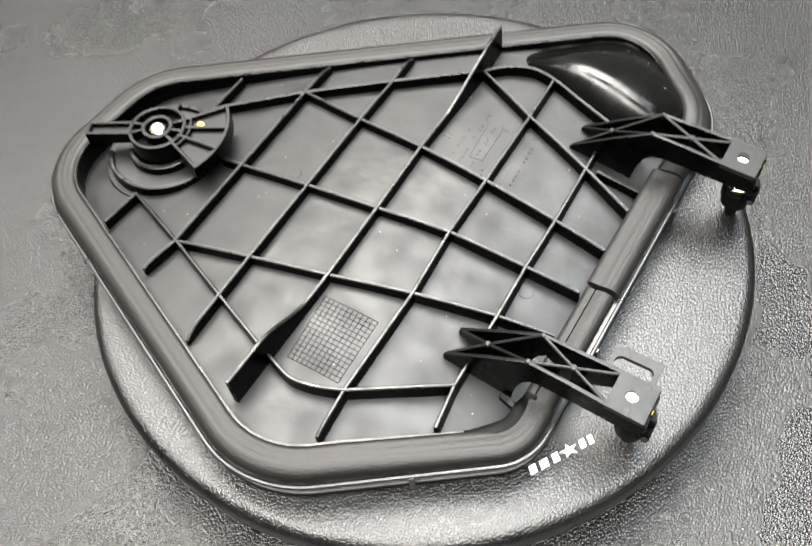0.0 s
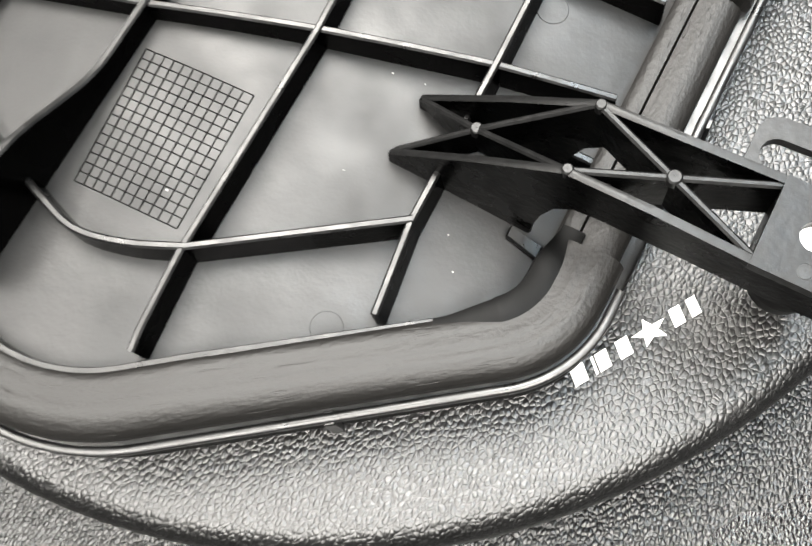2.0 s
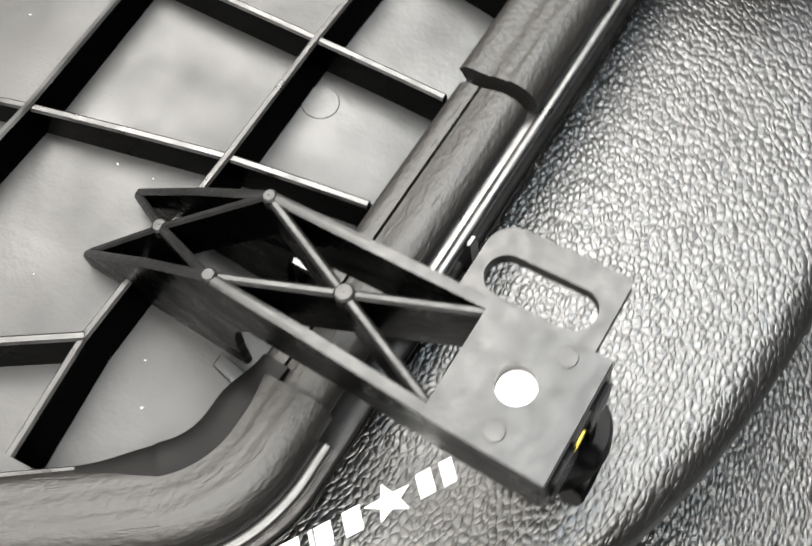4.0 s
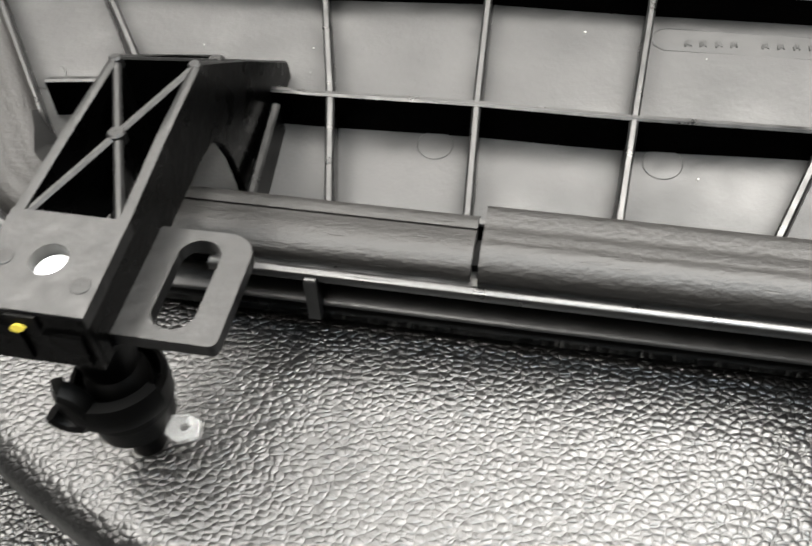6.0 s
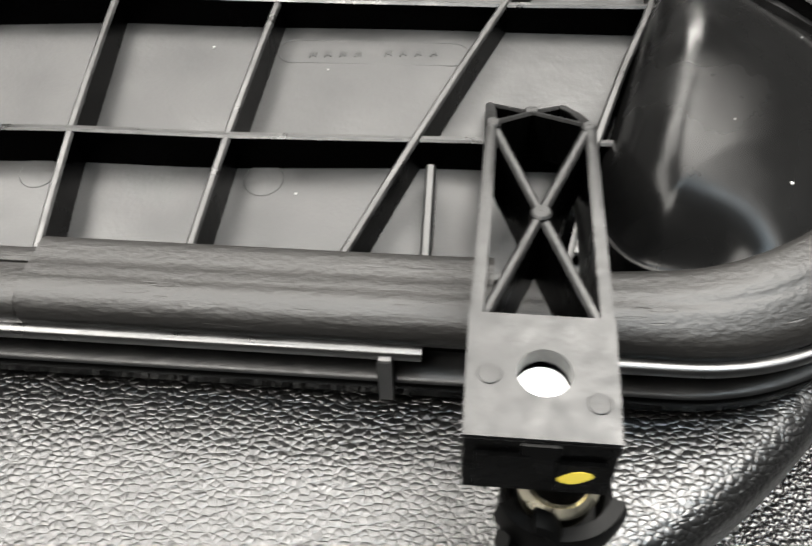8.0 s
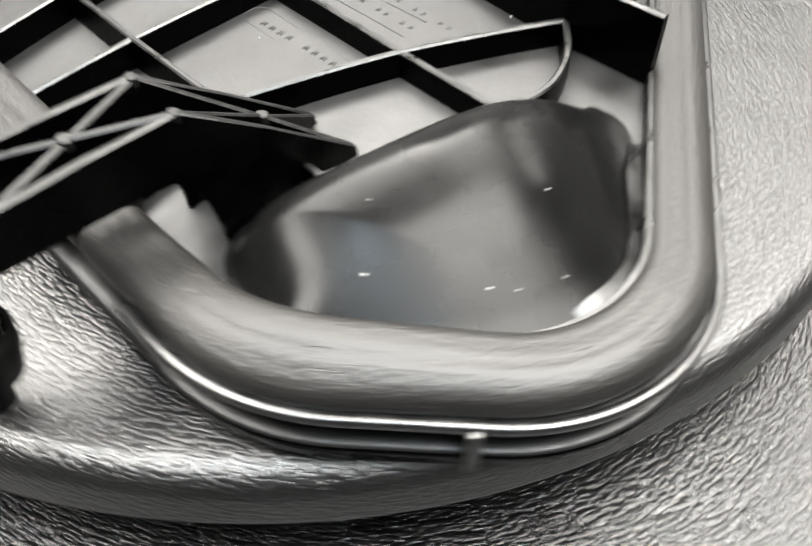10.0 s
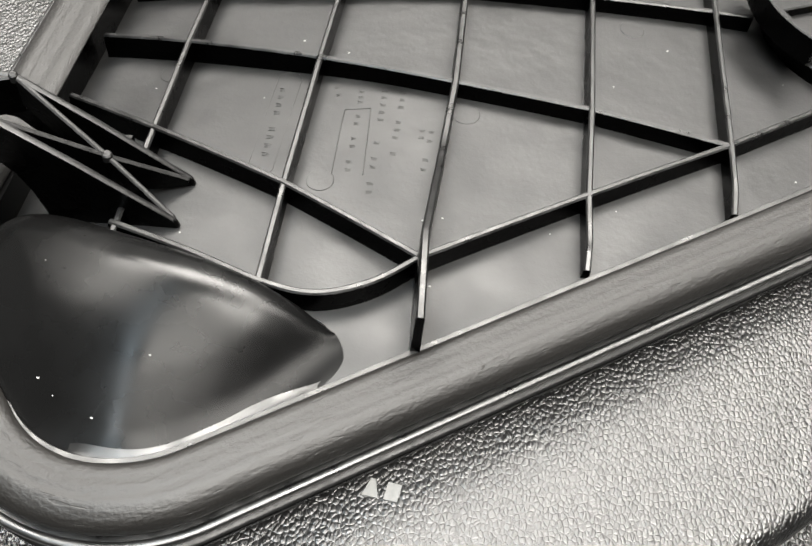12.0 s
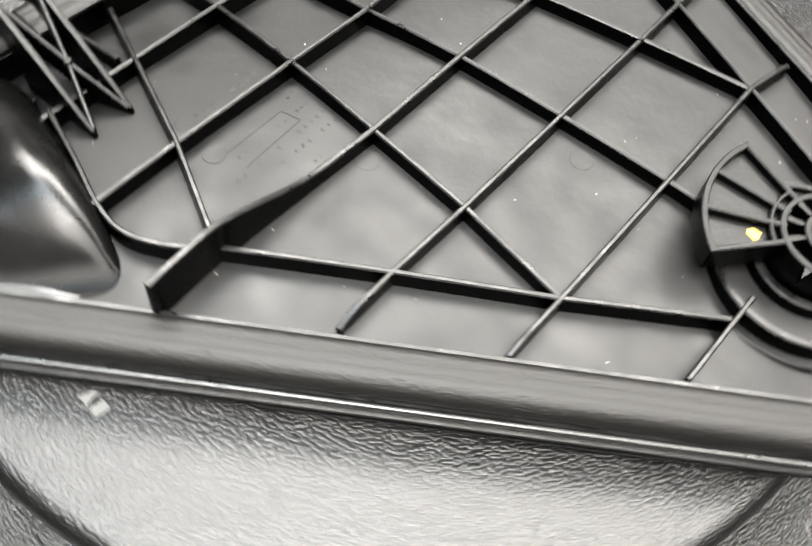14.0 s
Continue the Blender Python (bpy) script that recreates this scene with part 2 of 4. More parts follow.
def revolve(bm, cx, cy, profile, n=28, a0=0.0, a1=360.0):
    """Turns a closed (radius, z) profile about an upright axis, all round or from a0 to a1 degrees."""
    whole = abs(a1 - a0) >= 360
    steps = n if whole else n + 1
    loops = []
    for i in range(steps):
        a = radians(a0 + (a1 - a0) * i / n)
        loops.append([(cx + r * math.cos(a), cy + r * math.sin(a), z) for r, z in profile])
    return loft(bm, loops, closed_path=whole, cap=not whole)


def strip(bm, pts, width, z_low, z_high, draft=1.25, crown=0.0004):
    """A rib: an upright band along plan points, thinner at its top, with broken edges. z_low and z_high take x, y, i."""
    n = len(pts)
    loops = []
    for i, (x, y) in enumerate(pts):
        xa, ya = pts[max(i - 1, 0)]
        xb, yb = pts[min(i + 1, n - 1)]
        l = math.hypot(xb - xa, yb - ya) or 1
        nx, ny = -(yb - ya) / l, (xb - xa) / l
        zl, zh = z_low(x, y, i), z_high(x, y, i)
        h = width / 2
        sec = ((-h * draft, zl), (-h, zh - crown), (-h + crown, zh), (h - crown, zh), (h, zh - crown), (h * draft, zl))
        loops.append([(x + nx * s, y + ny * s, z) for s, z in sec])
    return loft(bm, loops, cap=True)


def smooth01(a, b, v):
    t = max(0.0, min(1.0, (v - a) / (b - a)))
    return t * t * (3 - 2 * t)


def resample(pts, step):
    out = []
    for (xa, ya), (xb, yb) in zip(pts, pts[1:]):
        k = max(1, round(math.hypot(xb - xa, yb - ya) / step))
        out += [(xa + (xb - xa) * i / k, ya + (yb - ya) * i / k) for i in range(k)]
    return out + [pts[-1]]


def curve(pts, per=6):
    """A smooth line through plan points."""
    out = []
    for i in range(len(pts) - 1):
        p0, p1, p2, p3 = pts[max(i - 1, 0)], pts[i], pts[i + 1], pts[min(i + 2, len(pts) - 1)]
        for j in range(per):
            t = j / per
            out.append(tuple(0.5 * (2 * b + (c - a) * t + (2 * a - 5 * b + 4 * c - d) * t * t + (3 * b - a - 3 * c + d) * t ** 3)
                             for a, b, c, d in zip(p0, p1, p2, p3)))
    return out + [pts[-1]]


# ---- outline of the panel: corners and their rounding ----
CORNERS = [(0.1295, -0.0665, 0.028), (0.1288, 0.1428, 0.047), (0.0711, 0.2012, 0.044), (-0.163, 0.033, 0.048), (-0.168, -0.054, 0.05), (0.0343, -0.1367, 0.055)]


def rounded_outline():
    """Points round the panel's lip, counter-clockwise, each with its inward normal."""
    out = []
    n = len(CORNERS)
    for i in range(n):
        p = Vector(CORNERS[i][:2])
        a, b = Vector(CORNERS[i - 1][:2]), Vector(CORNERS[(i + 1) % n][:2])
        r = CORNERS[i][2]
        u, v = (a - p).normalized(), (b - p).normalized()
        half = u.angle(v) / 2
        c = p + (u + v).normalized() * (r / math.sin(half))
        s = p + u * (r / math.tan(half))
        e = p + v * (r / math.tan(half))
        a0 = math.atan2(*(s - c).yx)
        a1 = math.atan2(*(e - c).yx)
        while a1 < a0:
            a1 += 2 * math.pi
        k = 24
        arc = [(c + Vector((math.cos(a0 + (a1 - a0) * j / k), math.sin(a0 + (a1 - a0) * j / k))) * r, None) for j in range(k + 1)]
        for q, _ in arc:
            out.append((q, (c - q).normalized()))
    full = []
    m = len(out)
    for i in range(m):
        (p, nrm), (q, nq) = out[i], out[(i + 1) % m]
        d = (q - p).length
        full.append((p, nrm))
        if d > 0.012:
            k = round(d / 0.0013)
            full += [(p.lerp(q, j / k), nrm.lerp(nq, j / k).normalized()) for j in range(1, k)]
    return full


RIM = rounded_outline()
PAD_TOP = 0.0385


def rib_top(x, y):
    return 0.0655 - (0.9 if x > 0 else 0.35) * x * x


def plate_top(x, y):
    return rib_top(x, y) - 0.0056 - 0.0016 * smooth01(0.02, 0.07, x) * (1 - smooth01(0.03, 0.09, y)) - 0.0014 * ((x + 0.02) ** 2 + (y - 0.02) ** 2) / 0.0169


def edge_drop(x):
    return -max(0.0, x - 0.06) * 0.07


def swell(p):
    """How far the sealing strip is pushed up where it passes the finger pocket, 0 to 1."""
    return math.exp(-(p - Vector((0.121, 0.146))).length_squared / 0.0009)


def ring(profile, start=0.0, stop=1.0, drop=False, pick=None):
    """Sweeps a closed profile of (distance in from the lip, z) round the panel, or along a share of it."""
    bm = bmesh.new()
    m = len(RIM)
    idx = range(m) if stop - start >= 1 else range(round(start * m), round(stop * m) + 1)
    if pick:
        idx = [i for i in range(m) if pick(RIM[i][0])]
        gap = [k for k in range(1, len(idx)) if idx[k] != idx[k - 1] + 1]
        if gap:
            idx = idx[gap[0]:] + idx[:gap[0]]
    loops, arc, far = [], [0.0], [0.0]
    for i in idx:
        p, nrm = RIM[i % m]
        push = swell(p) if drop == 1 else 0.0
        run = [(d + 0.0008 * push * smooth01(0.010, 0.014, d), z + 0.0036 * push * smooth01(0.004, 0.0125, d)) for d, z in profile]
        loops.append([(p.x + nrm.x * d, p.y + nrm.y * d, z + drop * edge_drop(p.x + nrm.x * d) * min(1.0, 0.25 + 0.75 * d / 0.0145)) for d, z in run])
        arc.append(arc[-1] + (RIM[(i + 1) % m][0] - p).length)
    for (d0, z0), (d1, z1) in zip(profile, profile[1:]):
        far.append(far[-1] + math.hypot(d1 - d0, z1 - z0))
    loft(bm, loops, closed_path=stop - start >= 1 and not pick, cap=True)
    bm.verts.index_update()
    uv = bm.loops.layers.uv.new("along")
    n = len(profile)
    for f in bm.faces:
        for lo in f.loops:
            k = lo.vert.index
            lo[uv].uv = (arc[k // n], far[k % n])
    return bm


def inset(d):
    return [(p.x + n.x * d, p.y + n.y * d) for p, n in RIM]


# ---- setting: the leather-covered surface, and an unseen plain room added round it ----
bm = bmesh.new()
box(bm, -3.2, 1.6, -1.6, 1.6, -0.04, 0.0)
tagged(part("ground", bm, BASE_LEATHER), "black grained leather covering of the surface underneath", "leather surface", kind="structure")
for name, c in (("wall_north", (-3.2, 1.6, 1.6, 1.7)), ("wall_south", (-3.2, 1.6, -1.7, -1.6)), ("wall_east", (1.6, 1.7, -1.7, 1.7)), ("wall_west", (-3.3, -3.2, -1.7, 1.7))):
    bm = bmesh.new()
    box(bm, *c, -0.04, 2.2)
    tagged(part(name, bm, PAINT), "unseen grey wall added to bound the reflections", "wall", kind="structure")
bm = bmesh.new()
box(bm, -3.3, 1.7, -1.7, 1.7, 2.2, 2.3)
tagged(part("ceiling", bm, PAINT), "unseen grey ceiling added over the lights", "ceiling", kind="structure")

# ---- the round leather pad ----
PAD = (0.018, 0.0245, 0.1645)
pad = thing("round_pad", (PAD[0], PAD[1], 0.0), "round black grained leather pad with a rolled edge", "pad")
bm = bmesh.new()
R = PAD[2]
prof = [(0.0, PAD_TOP), (0.05, PAD_TOP), (0.10, PAD_TOP), (R - 0.010, PAD_TOP)]
for i in range(0, 8):
    a = radians(90 - 13 * i)
    prof.append((R - 0.0062 + 0.0062 * math.cos(a), PAD_TOP - 0.0062 + 0.0062 * math.sin(a)))
for i in range(0, 7):
    a = radians(-15 * i)
    prof.append((R - 0.0040 + 0.0040 * math.cos(a), PAD_TOP - 0.0130 + 0.0040 * math.sin(a)))
prof += [(R - 0.03, PAD_TOP - 0.017), (0.0, PAD_TOP - 0.017)]
loops = []
for i in range(128):
    a = 2 * math.pi * i / 128
    loops.append([(PAD[0] + max(r, 1e-5) * math.cos(a), PAD[1] + max(r, 1e-5) * math.sin(a), z) for r, z in prof])
loft(bm, loops, closed_path=True)
bmesh.ops.remove_doubles(bm, verts=bm.verts, dist=2e-5)
part("cushion", bm, PAD_LEATHER, pad, smooth=60)
bm = bmesh.new()
revolve(bm, PAD[0], PAD[1], [(0.10, 0.0), (0.118, 0.0), (0.118, PAD_TOP - 0.017), (0.10, PAD_TOP - 0.017)], 64)
part("plinth", bm, DARK_RUBBER, pad, "dark recessed base of the pad")

# white printed marks on the pad


def mark(shape, at=(0.1275, -0.0625), along=(0.53, 0.848), ink=PRINT, label="white printed mark"):
    """A flat printed shape, given along and across its line of print."""
    at, along = Vector(at), Vector(along)
    across = Vector((-along.y, along.x))
    bm = bmesh.new()
    prism(bm, [tuple(at + along * u + across * (v * 0.72)) for u, v in shape], PAD_TOP - 0.0006, PAD_TOP + 0.00045)
    part("print_mark", bm, ink, pad, label)


def bar(u0, u1, v0, v1, lean=0.0008):
    mark([(u0, v0), (u1, v0), (u1 + lean, v1), (u0 + lean, v1)])


bar(-0.0016, 0.0016, -0.0026, 0.0027), bar(0.0034, 0.0040, -0.0026, 0.0026), bar(0.0044, 0.0072, -0.0026, 0.0026), bar(0.0094, 0.0124, -0.0026, 0.0027)
star = []
for i in range(10):
    a = radians(90 + 36 * i)
    r = 0.0042 if i % 2 == 0 else 0.0018
    star.append((0.0178 + r * math.cos(a), 0.0002 + r * math.sin(a)))
mark(star)
bar(0.0226, 0.0252, -0.0026, 0.0027), bar(0.0268, 0.0290, -0.0026, 0.0027)
# the tail of the same print, where it comes out from under the panel on the far side; its shade is in the grey
for shape in ([(-0.0014, -0.0030), (0.0018, -0.0030), (0.0022, 0.0028), (-0.0010, 0.0030)], [(-0.0064, -0.0030), (-0.0026, -0.0030), (-0.0039, 0.0030), (-0.0050, 0.0030)]):
    mark(shape, (0.0066, 0.1588), (-0.998, 0.05), SHADED_PRINT, "white printed mark, greyed for the panel's shade")

# ---- the panel ----
panel = thing("access_panel", (0.0, 0.02, PAD_TOP), "black ribbed plastic access panel lying face down on the pad", "panel")

bm = bmesh.new()
rings = []
base = inset(0.008)
cx, cy = -0.005, 0.03
for k in range(40):
    s = 1 - k / 40
    rings.append([(cx + (x - cx) * s, cy + (y - cy) * s, plate_top(cx + (x - cx) * s, cy + (y - cy) * s)) for x, y in base])
loft(bm, rings)
bm.faces.new([v for v in bm.verts][-len(base):])
part("plate", bm, FLOOR_PLASTIC, panel, "satin black moulded plastic floor", smooth=40)

part("skirt", ring([(0.0040, 0.0472), (0.0016, 0.0471), (0.0009, 0.0465), (0.0009, 0.0448), (0.0014, 0.0440), (0.0019, 0.0416), (0.0028, 0.0408), (0.0085, 0.0400), (0.0150, 0.0392), (0.024, PAD_TOP), (0.030, PAD_TOP), (0.030, 0.0398), (0.0084, 0.0412), (0.0084, 0.0472)]), PLASTIC, panel, "rounded outer edge of the panel's face", smooth=50, lit_top=SCUFFED_LIT)
part("side_wall", ring([(0.0070, 0.0534), (0.0070, 0.0464), (0.0084, 0.0464), (0.0084, 0.0534)]), PLASTIC, panel, smooth=30)


LIP = [(0.0001, 0.0536), (0.0004, 0.0532), (0.0085, 0.0532), (0.0085, 0.0538), (0.0021, 0.0538), (0.0020, 0.0550), (0.0018, 0.0553), (0.0010, 0.0554), (0.0003, 0.0553), (0.0001, 0.0550)]
for lower, upper in ((-0.026, 0.0858), (0.1130, -0.046)):
    part("lip", ring(LIP, pick=lambda p, a=lower, b=upper: (p.x > 0.12 and a < p.y < b) if a < b else not (p.x > 0.115 and b < p.y < a)), EDGE, panel, "thin shiny moulded lip", smooth=60)
part("inner_wall", ring([(0.0149, 0.0500), (0.0151, 0.0618), (0.0153, 0.0621), (0.0163, 0.0621), (0.0165, 0.0618), (0.0170, 0.0480)], drop=1.6), PLASTIC, panel, smooth=30, lit_top=LIT_PLASTIC)
SEAL = [(0.0052, 0.0537), (0.0040, 0.0552), (0.0037, 0.0570), (0.0045, 0.0588), (0.0060, 0.0600), (0.0078, 0.0607), (0.0096, 0.0609), (0.0108, 0.0608), (0.0126, 0.0607), (0.0129, 0.0588), (0.0132, 0.0607),
        (0.0148, 0.0609), (0.0162, 0.0606), (0.0172, 0.0596), (0.0168, 0.0584), (0.0144, 0.0560), (0.0130, 0.0540)]
SLEEVE = [(0.0048, 0.0537), (0.0030, 0.0554), (0.0024, 0.0578), (0.0030, 0.0600), (0.0046, 0.0616), (0.0064, 0.0625), (0.0076, 0.0628), (0.0082, 0.0626), (0.0090, 0.0628), (0.0108, 0.0630), (0.0118, 0.0627), (0.0126, 0.0629),
          (0.0140, 0.0627), (0.0152, 0.0620), (0.0158, 0.0606), (0.0147, 0.0596), (0.0144, 0.0560), (0.0130, 0.0540)]
CORE = [(0.0062, 0.0537), (0.0062, 0.0580), (0.0090, 0.0595), (0.0120, 0.0590), (0.0130, 0.0540)]
HINGE_SLEEVE = SLEEVE[:12] + [(0.0150, 0.0632), (0.0166, 0.0629), (0.0178, 0.0618), (0.0172, 0.0606)] + SLEEVE[16:]
part("rubber_seal", ring(SLEEVE, drop=True, pick=lambda p: not (p.x > 0.1265 and -0.042 < p.y < 0.0955)), RUBBER, panel, "black sponge rubber sealing strip", smooth=50)
part("rubber_seal", ring(HINGE_SLEEVE, drop=True, pick=lambda p: p.x > 0.1265 and 0.0206 < p.y < 0.0962), RUBBER, panel, "wider stretch of the rubber strip along the hinge edge", smooth=50)
part("seal_end", ring(SEAL, drop=True, pick=lambda p: p.x > 0.127 and -0.050 < p.y < 0.0203), RUBBER, panel, "thinner end of the rubber strip along the hinge edge", smooth=50)
part("seal_core", ring(CORE, drop=True, pick=lambda p: p.x > 0.127 and 0.008 < p.y < 0.030), DARK_RUBBER, panel, smooth=50)

# ribs
LINES = [
    [(-0.070, -0.076), (-0.066, -0.053), (-0.067, 0.000), (-0.068, 0.057), (-0.068, 0.086)],
    [(-0.0265, -0.093), (-0.028, -0.044), (-0.029, 0.004), (-0.030, 0.053), (-0.030, 0.084), (-0.031, 0.112)],
    [(0.050, -0.105), (0.048, -0.080), (0.048, -0.024), (0.0455, 0.013), (0.0455, 0.048), (0.045, 0.095), (0.044, 0.127)],
    [(0.089, -0.079), (0.0855, -0.053), (0.085, -0.014), (0.084, 0.015), (0.084, 0.045), (0.083, 0.080), (0.082, 0.116)],
    [(-0.068, 0.057), (-0.030, 0.053), (0.0075, 0.051), (0.0455, 0.048), (0.084, 0.045), (0.113, 0.043)],
    [(-0.079, -0.001), (-0.067, 0.000), (-0.029, 0.004), (0.009, 0.008), (0.0455, 0.013), (0.084, 0.015), (0.113, 0.017)],
    [(-0.066, -0.053), (-0.028, -0.044), (0.010, -0.035), (0.048, -0.024), (0.085, -0.014), (0.113, -0.008)],
    [(0.009, 0.112), (0.045, 0.095), (0.083, 0.080), (0.113, 0.068)],
    [(-0.106, 0.027), (-0.068, 0.057), (-0.030, 0.084), (0.009, 0.112)],
    [(-0.107, 0.016), (-0.107, 0.057)],
    [(-0.105, -0.039), (-0.066, -0.053), (-0.027, -0.068), (0.008, -0.081)],
    [(-0.105, -0.039), (-0.107, -0.060)],
]
RIM_XY = np.array([tuple(p) for p, n in RIM])


def rim_gap(x, y):
    """Distance from a plan point to the panel's lip."""
    return float(np.sqrt(((RIM_XY - (x, y)) ** 2).sum(1)).min())


def rib_line(pts, step=0.003):
    """The rib's line, cut off where it meets the inner wall."""
    return [q for q in resample(pts, step) if rim_gap(*q) > 0.0170]


def rib_end(x, y):
    """A rib's top, which comes down to the inner wall's over its last stretch."""
    wall = 0.0618 + 1.6 * edge_drop(x)
    return wall + (rib_top(x, y) - wall) * smooth01(0.0160, 0.0240, rim_gap(x, y)) if rib_top(x, y) > wall else rib_top(x, y)


for i, line in enumerate(LINES):
    bm = bmesh.new()
    low = 0.00012 * (i % 7)
    strip(bm, rib_line(line), 0.0017, lambda x, y, j: plate_top(x, y) - 0.001, lambda x, y, j, low=low: rib_end(x, y) - low)
    part("rib", bm, PLASTIC, panel, smooth=30, lit_top=LIT_PLASTIC)
for pts in ([(0.009, -0.081), (0.016, -0.0835), (0.026, -0.086), (0.037, -0.0838), (0.0485, -0.0788), (0.0857, -0.0525)],
            [(0.009, 0.112), (0.019, 0.121), (0.031, 0.126), (0.044, 0.1245), (0.062, 0.1185), (0.0835, 0.1120)]):
    bm = bmesh.new()
    line = curve(pts[:5], 5) + [pts[-1]] if pts[1][1] < 0 else curve(pts, 5)
    strip(bm, line, 0.0017, lambda x, y, j: plate_top(x, y) - 0.001, lambda x, y, j: rib_top(x, y) - 0.0001)
    part("rib", bm, PLASTIC, panel, "curved rib", smooth=30, lit_top=LIT_PLASTIC)
# the rib with a tall blade at either end
spine = resample([(0.0095, -0.1045), (0.0098, -0.085), (0.0100, -0.035), (0.009, 0.008), (0.0075, 0.051), (0.0085, 0.112), (0.0065, 0.1355)], 0.003)


def blade_top(x, y, i):
    rise = smooth01(0.050, 0.084, -y) if y < 0 else smooth01(0.072, 0.118, y)
    return rib_top(x, y) + 0.0105 * rise


bm = bmesh.new()
strip(bm, spine, 0.0019, lambda x, y, j: plate_top(x, y) - 0.001, blade_top)
part("rib", bm, PLASTIC, panel, "rib that rises to a tall blade at both ends", smooth=30, lit_top=LIT_PLASTIC)
for x0, y0, x1, y1 in ((0.088, -0.0245, 0.112, -0.0235), (0.088, 0.083, 0.110, 0.0835)):
    bm = bmesh.new()
    strip(bm, resample([(x0, y0), (x1, y1)], 0.01), 0.0018, lambda x, y, j: plate_top(x, y) - 0.001, lambda x, y, j: rib_top(x, y) - 0.0015)
    part("rib", bm, PLASTIC, panel, smooth=30, lit_top=LIT_PLASTIC)

for x, y in ((0.1060, -0.0440), (0.1015, -0.0255), (0.0985, 0.1108)):
    bm = bmesh.new()
    prism(bm, [(x - 0.0036, y - 0.0008), (x + 0.0042, y - 0.0022), (x + 0.0042, y + 0.0006), (x - 0.0036, y + 0.0016)], lambda x, y: plate_top(x, y) - 0.001, lambda x, y: plate_top(x, y) + 0.0028, 0.0004)
    part("clip", bm, PLASTIC, panel, lit_top=LIT_PLASTIC)
# loose flaps of the seal that lie over the inner wall


def seal_flap(run, reach_in, fade_in, fade_out, label):
    loops = []
    for k, i in enumerate(run):
        p, nrm = RIM[i]
        w = smooth01(0, fade_in, k) * (1 - smooth01(len(run) - 1 - fade_out, len(run) - 1, k) * 0.8)
        a = reach_in * w
        loops.append([(p.x + nrm.x * d, p.y + nrm.y * d, z + edge_drop(p.x + nrm.x * d)) for d, z in
                      ((0.0115, 0.0600), (0.0118, 0.0622 + 0.0008 * w), (0.0145 + 0.4 * a, 0.0624 + 0.0012 * w), (0.0160 + a, 0.0618 + 0.0006 * w), (0.0162 + 1.1 * a, 0.0606), (0.0158 + 0.6 * a, 0.0590))])
    bm = bmesh.new()
    loft(bm, loops, cap=True)
    part("seal_flap", bm, DARK_RUBBER, panel, label, smooth=50)


run = [i for i in range(len(RIM)) if RIM[i][0].x > 0.108 and -0.110 < RIM[i][0].y < -0.040]
seal_flap([i for i in run if i > len(RIM) // 2] + [i for i in run if i <= len(RIM) // 2], 0.0022, 12, 7, "loose flap at the cut end of the rubber strip")

# pale worn nicks at the ends of the tall blade
for x, y, zz, r in ((0.0082, 0.1180, 0.0752, 0.0007), (0.0066, 0.1350, 0.0615, 0.0009), (0.0064, 0.1358, 0.0585, 0.0007), (0.0095, -0.1040, 0.0745, 0.0006)):
    bm = bmesh.new()
    prism(bm, [(x - r, y - r * 0.5), (x + r * 0.7, y - r), (x + r, y + r * 0.6), (x - r * 0.6, y + r * 0.8)], zz - 0.0006, zz + 0.0004, 0.0002)
    part("worn_nick", bm, DUST, panel, "pale scuffed nick in the plastic")

# tabs that bridge the lip and the skirt
for x, y, nx, ny in ((0.1295, -0.007, -1, 0), (0.1295, 0.079, -1, 0), (0.1005, 0.1725, -0.707, -0.707), (0.090, -0.0955, -0.6, 0.8)):
    bm = bmesh.new()
    t = Vector((-ny, nx)).normalized() * 0.0011
    n = Vector((nx, ny)).normalized()
    p = Vector((x, y)) - n * 0.0006
    q = p + n * 0.0030
    prism(bm, [tuple(p - t), tuple(p + t), tuple(q + t), tuple(q - t)], 0.0445, 0.0546, 0.0003)
    part("tab", bm, EDGE, panel)

# the moulded finger pocket: a smooth swelling, steep behind its ridge and sloping gently to the rim
NOSE_IN = [(0.1110, 0.1205), (0.1085, 0.1163), (0.1040, 0.1132), (0.0975, 0.1117), (0.088, 0.1128), (0.076, 0.1158), (0.062, 0.1192), (0.048, 0.1230), (0.034, 0.1280), (0.0255, 0.1320)]
NOSE_OUT = [(0.0255, 0.1320), (0.0216, 0.1380), (0.0248, 0.1454), (0.0328, 0.1535), (0.0430, 0.1625), (0.0520, 0.1688), (0.0606, 0.1716), (0.0713, 0.1714), (0.0818, 0.1672), (0.0910, 0.1604)]
NOSE_SIDE = [(0.0910, 0.1604), (0.1005, 0.1518), (0.1083, 0.1405), (0.1128, 0.1295), (0.1122, 0.1240), (0.1110, 0.1205)]
FOOT = curve(NOSE_IN + NOSE_OUT[1:] + NOSE_SIDE[1:], 8)[:-1]
heart = Vector((0.075, 0.1385))


def reach(p, line):
    """Distance from a plan point to a line of points."""
    best = 1.0
    for a, b in zip(line, line[1:]):
        a, b = Vector(a), Vector(b)
        e = b - a
        t = max(0.0, min(1.0, (p - a).dot(e) / e.length_squared))
        best = min(best, (p - a - e * t).length)
    return best


BACK = curve([(0.1128, 0.1295)] + NOSE_IN, 4)


def soft_min(a, b, k):
    m = max(k - abs(a - b), 0.0) / k
    return min(a, b) - m * m * k * 0.25


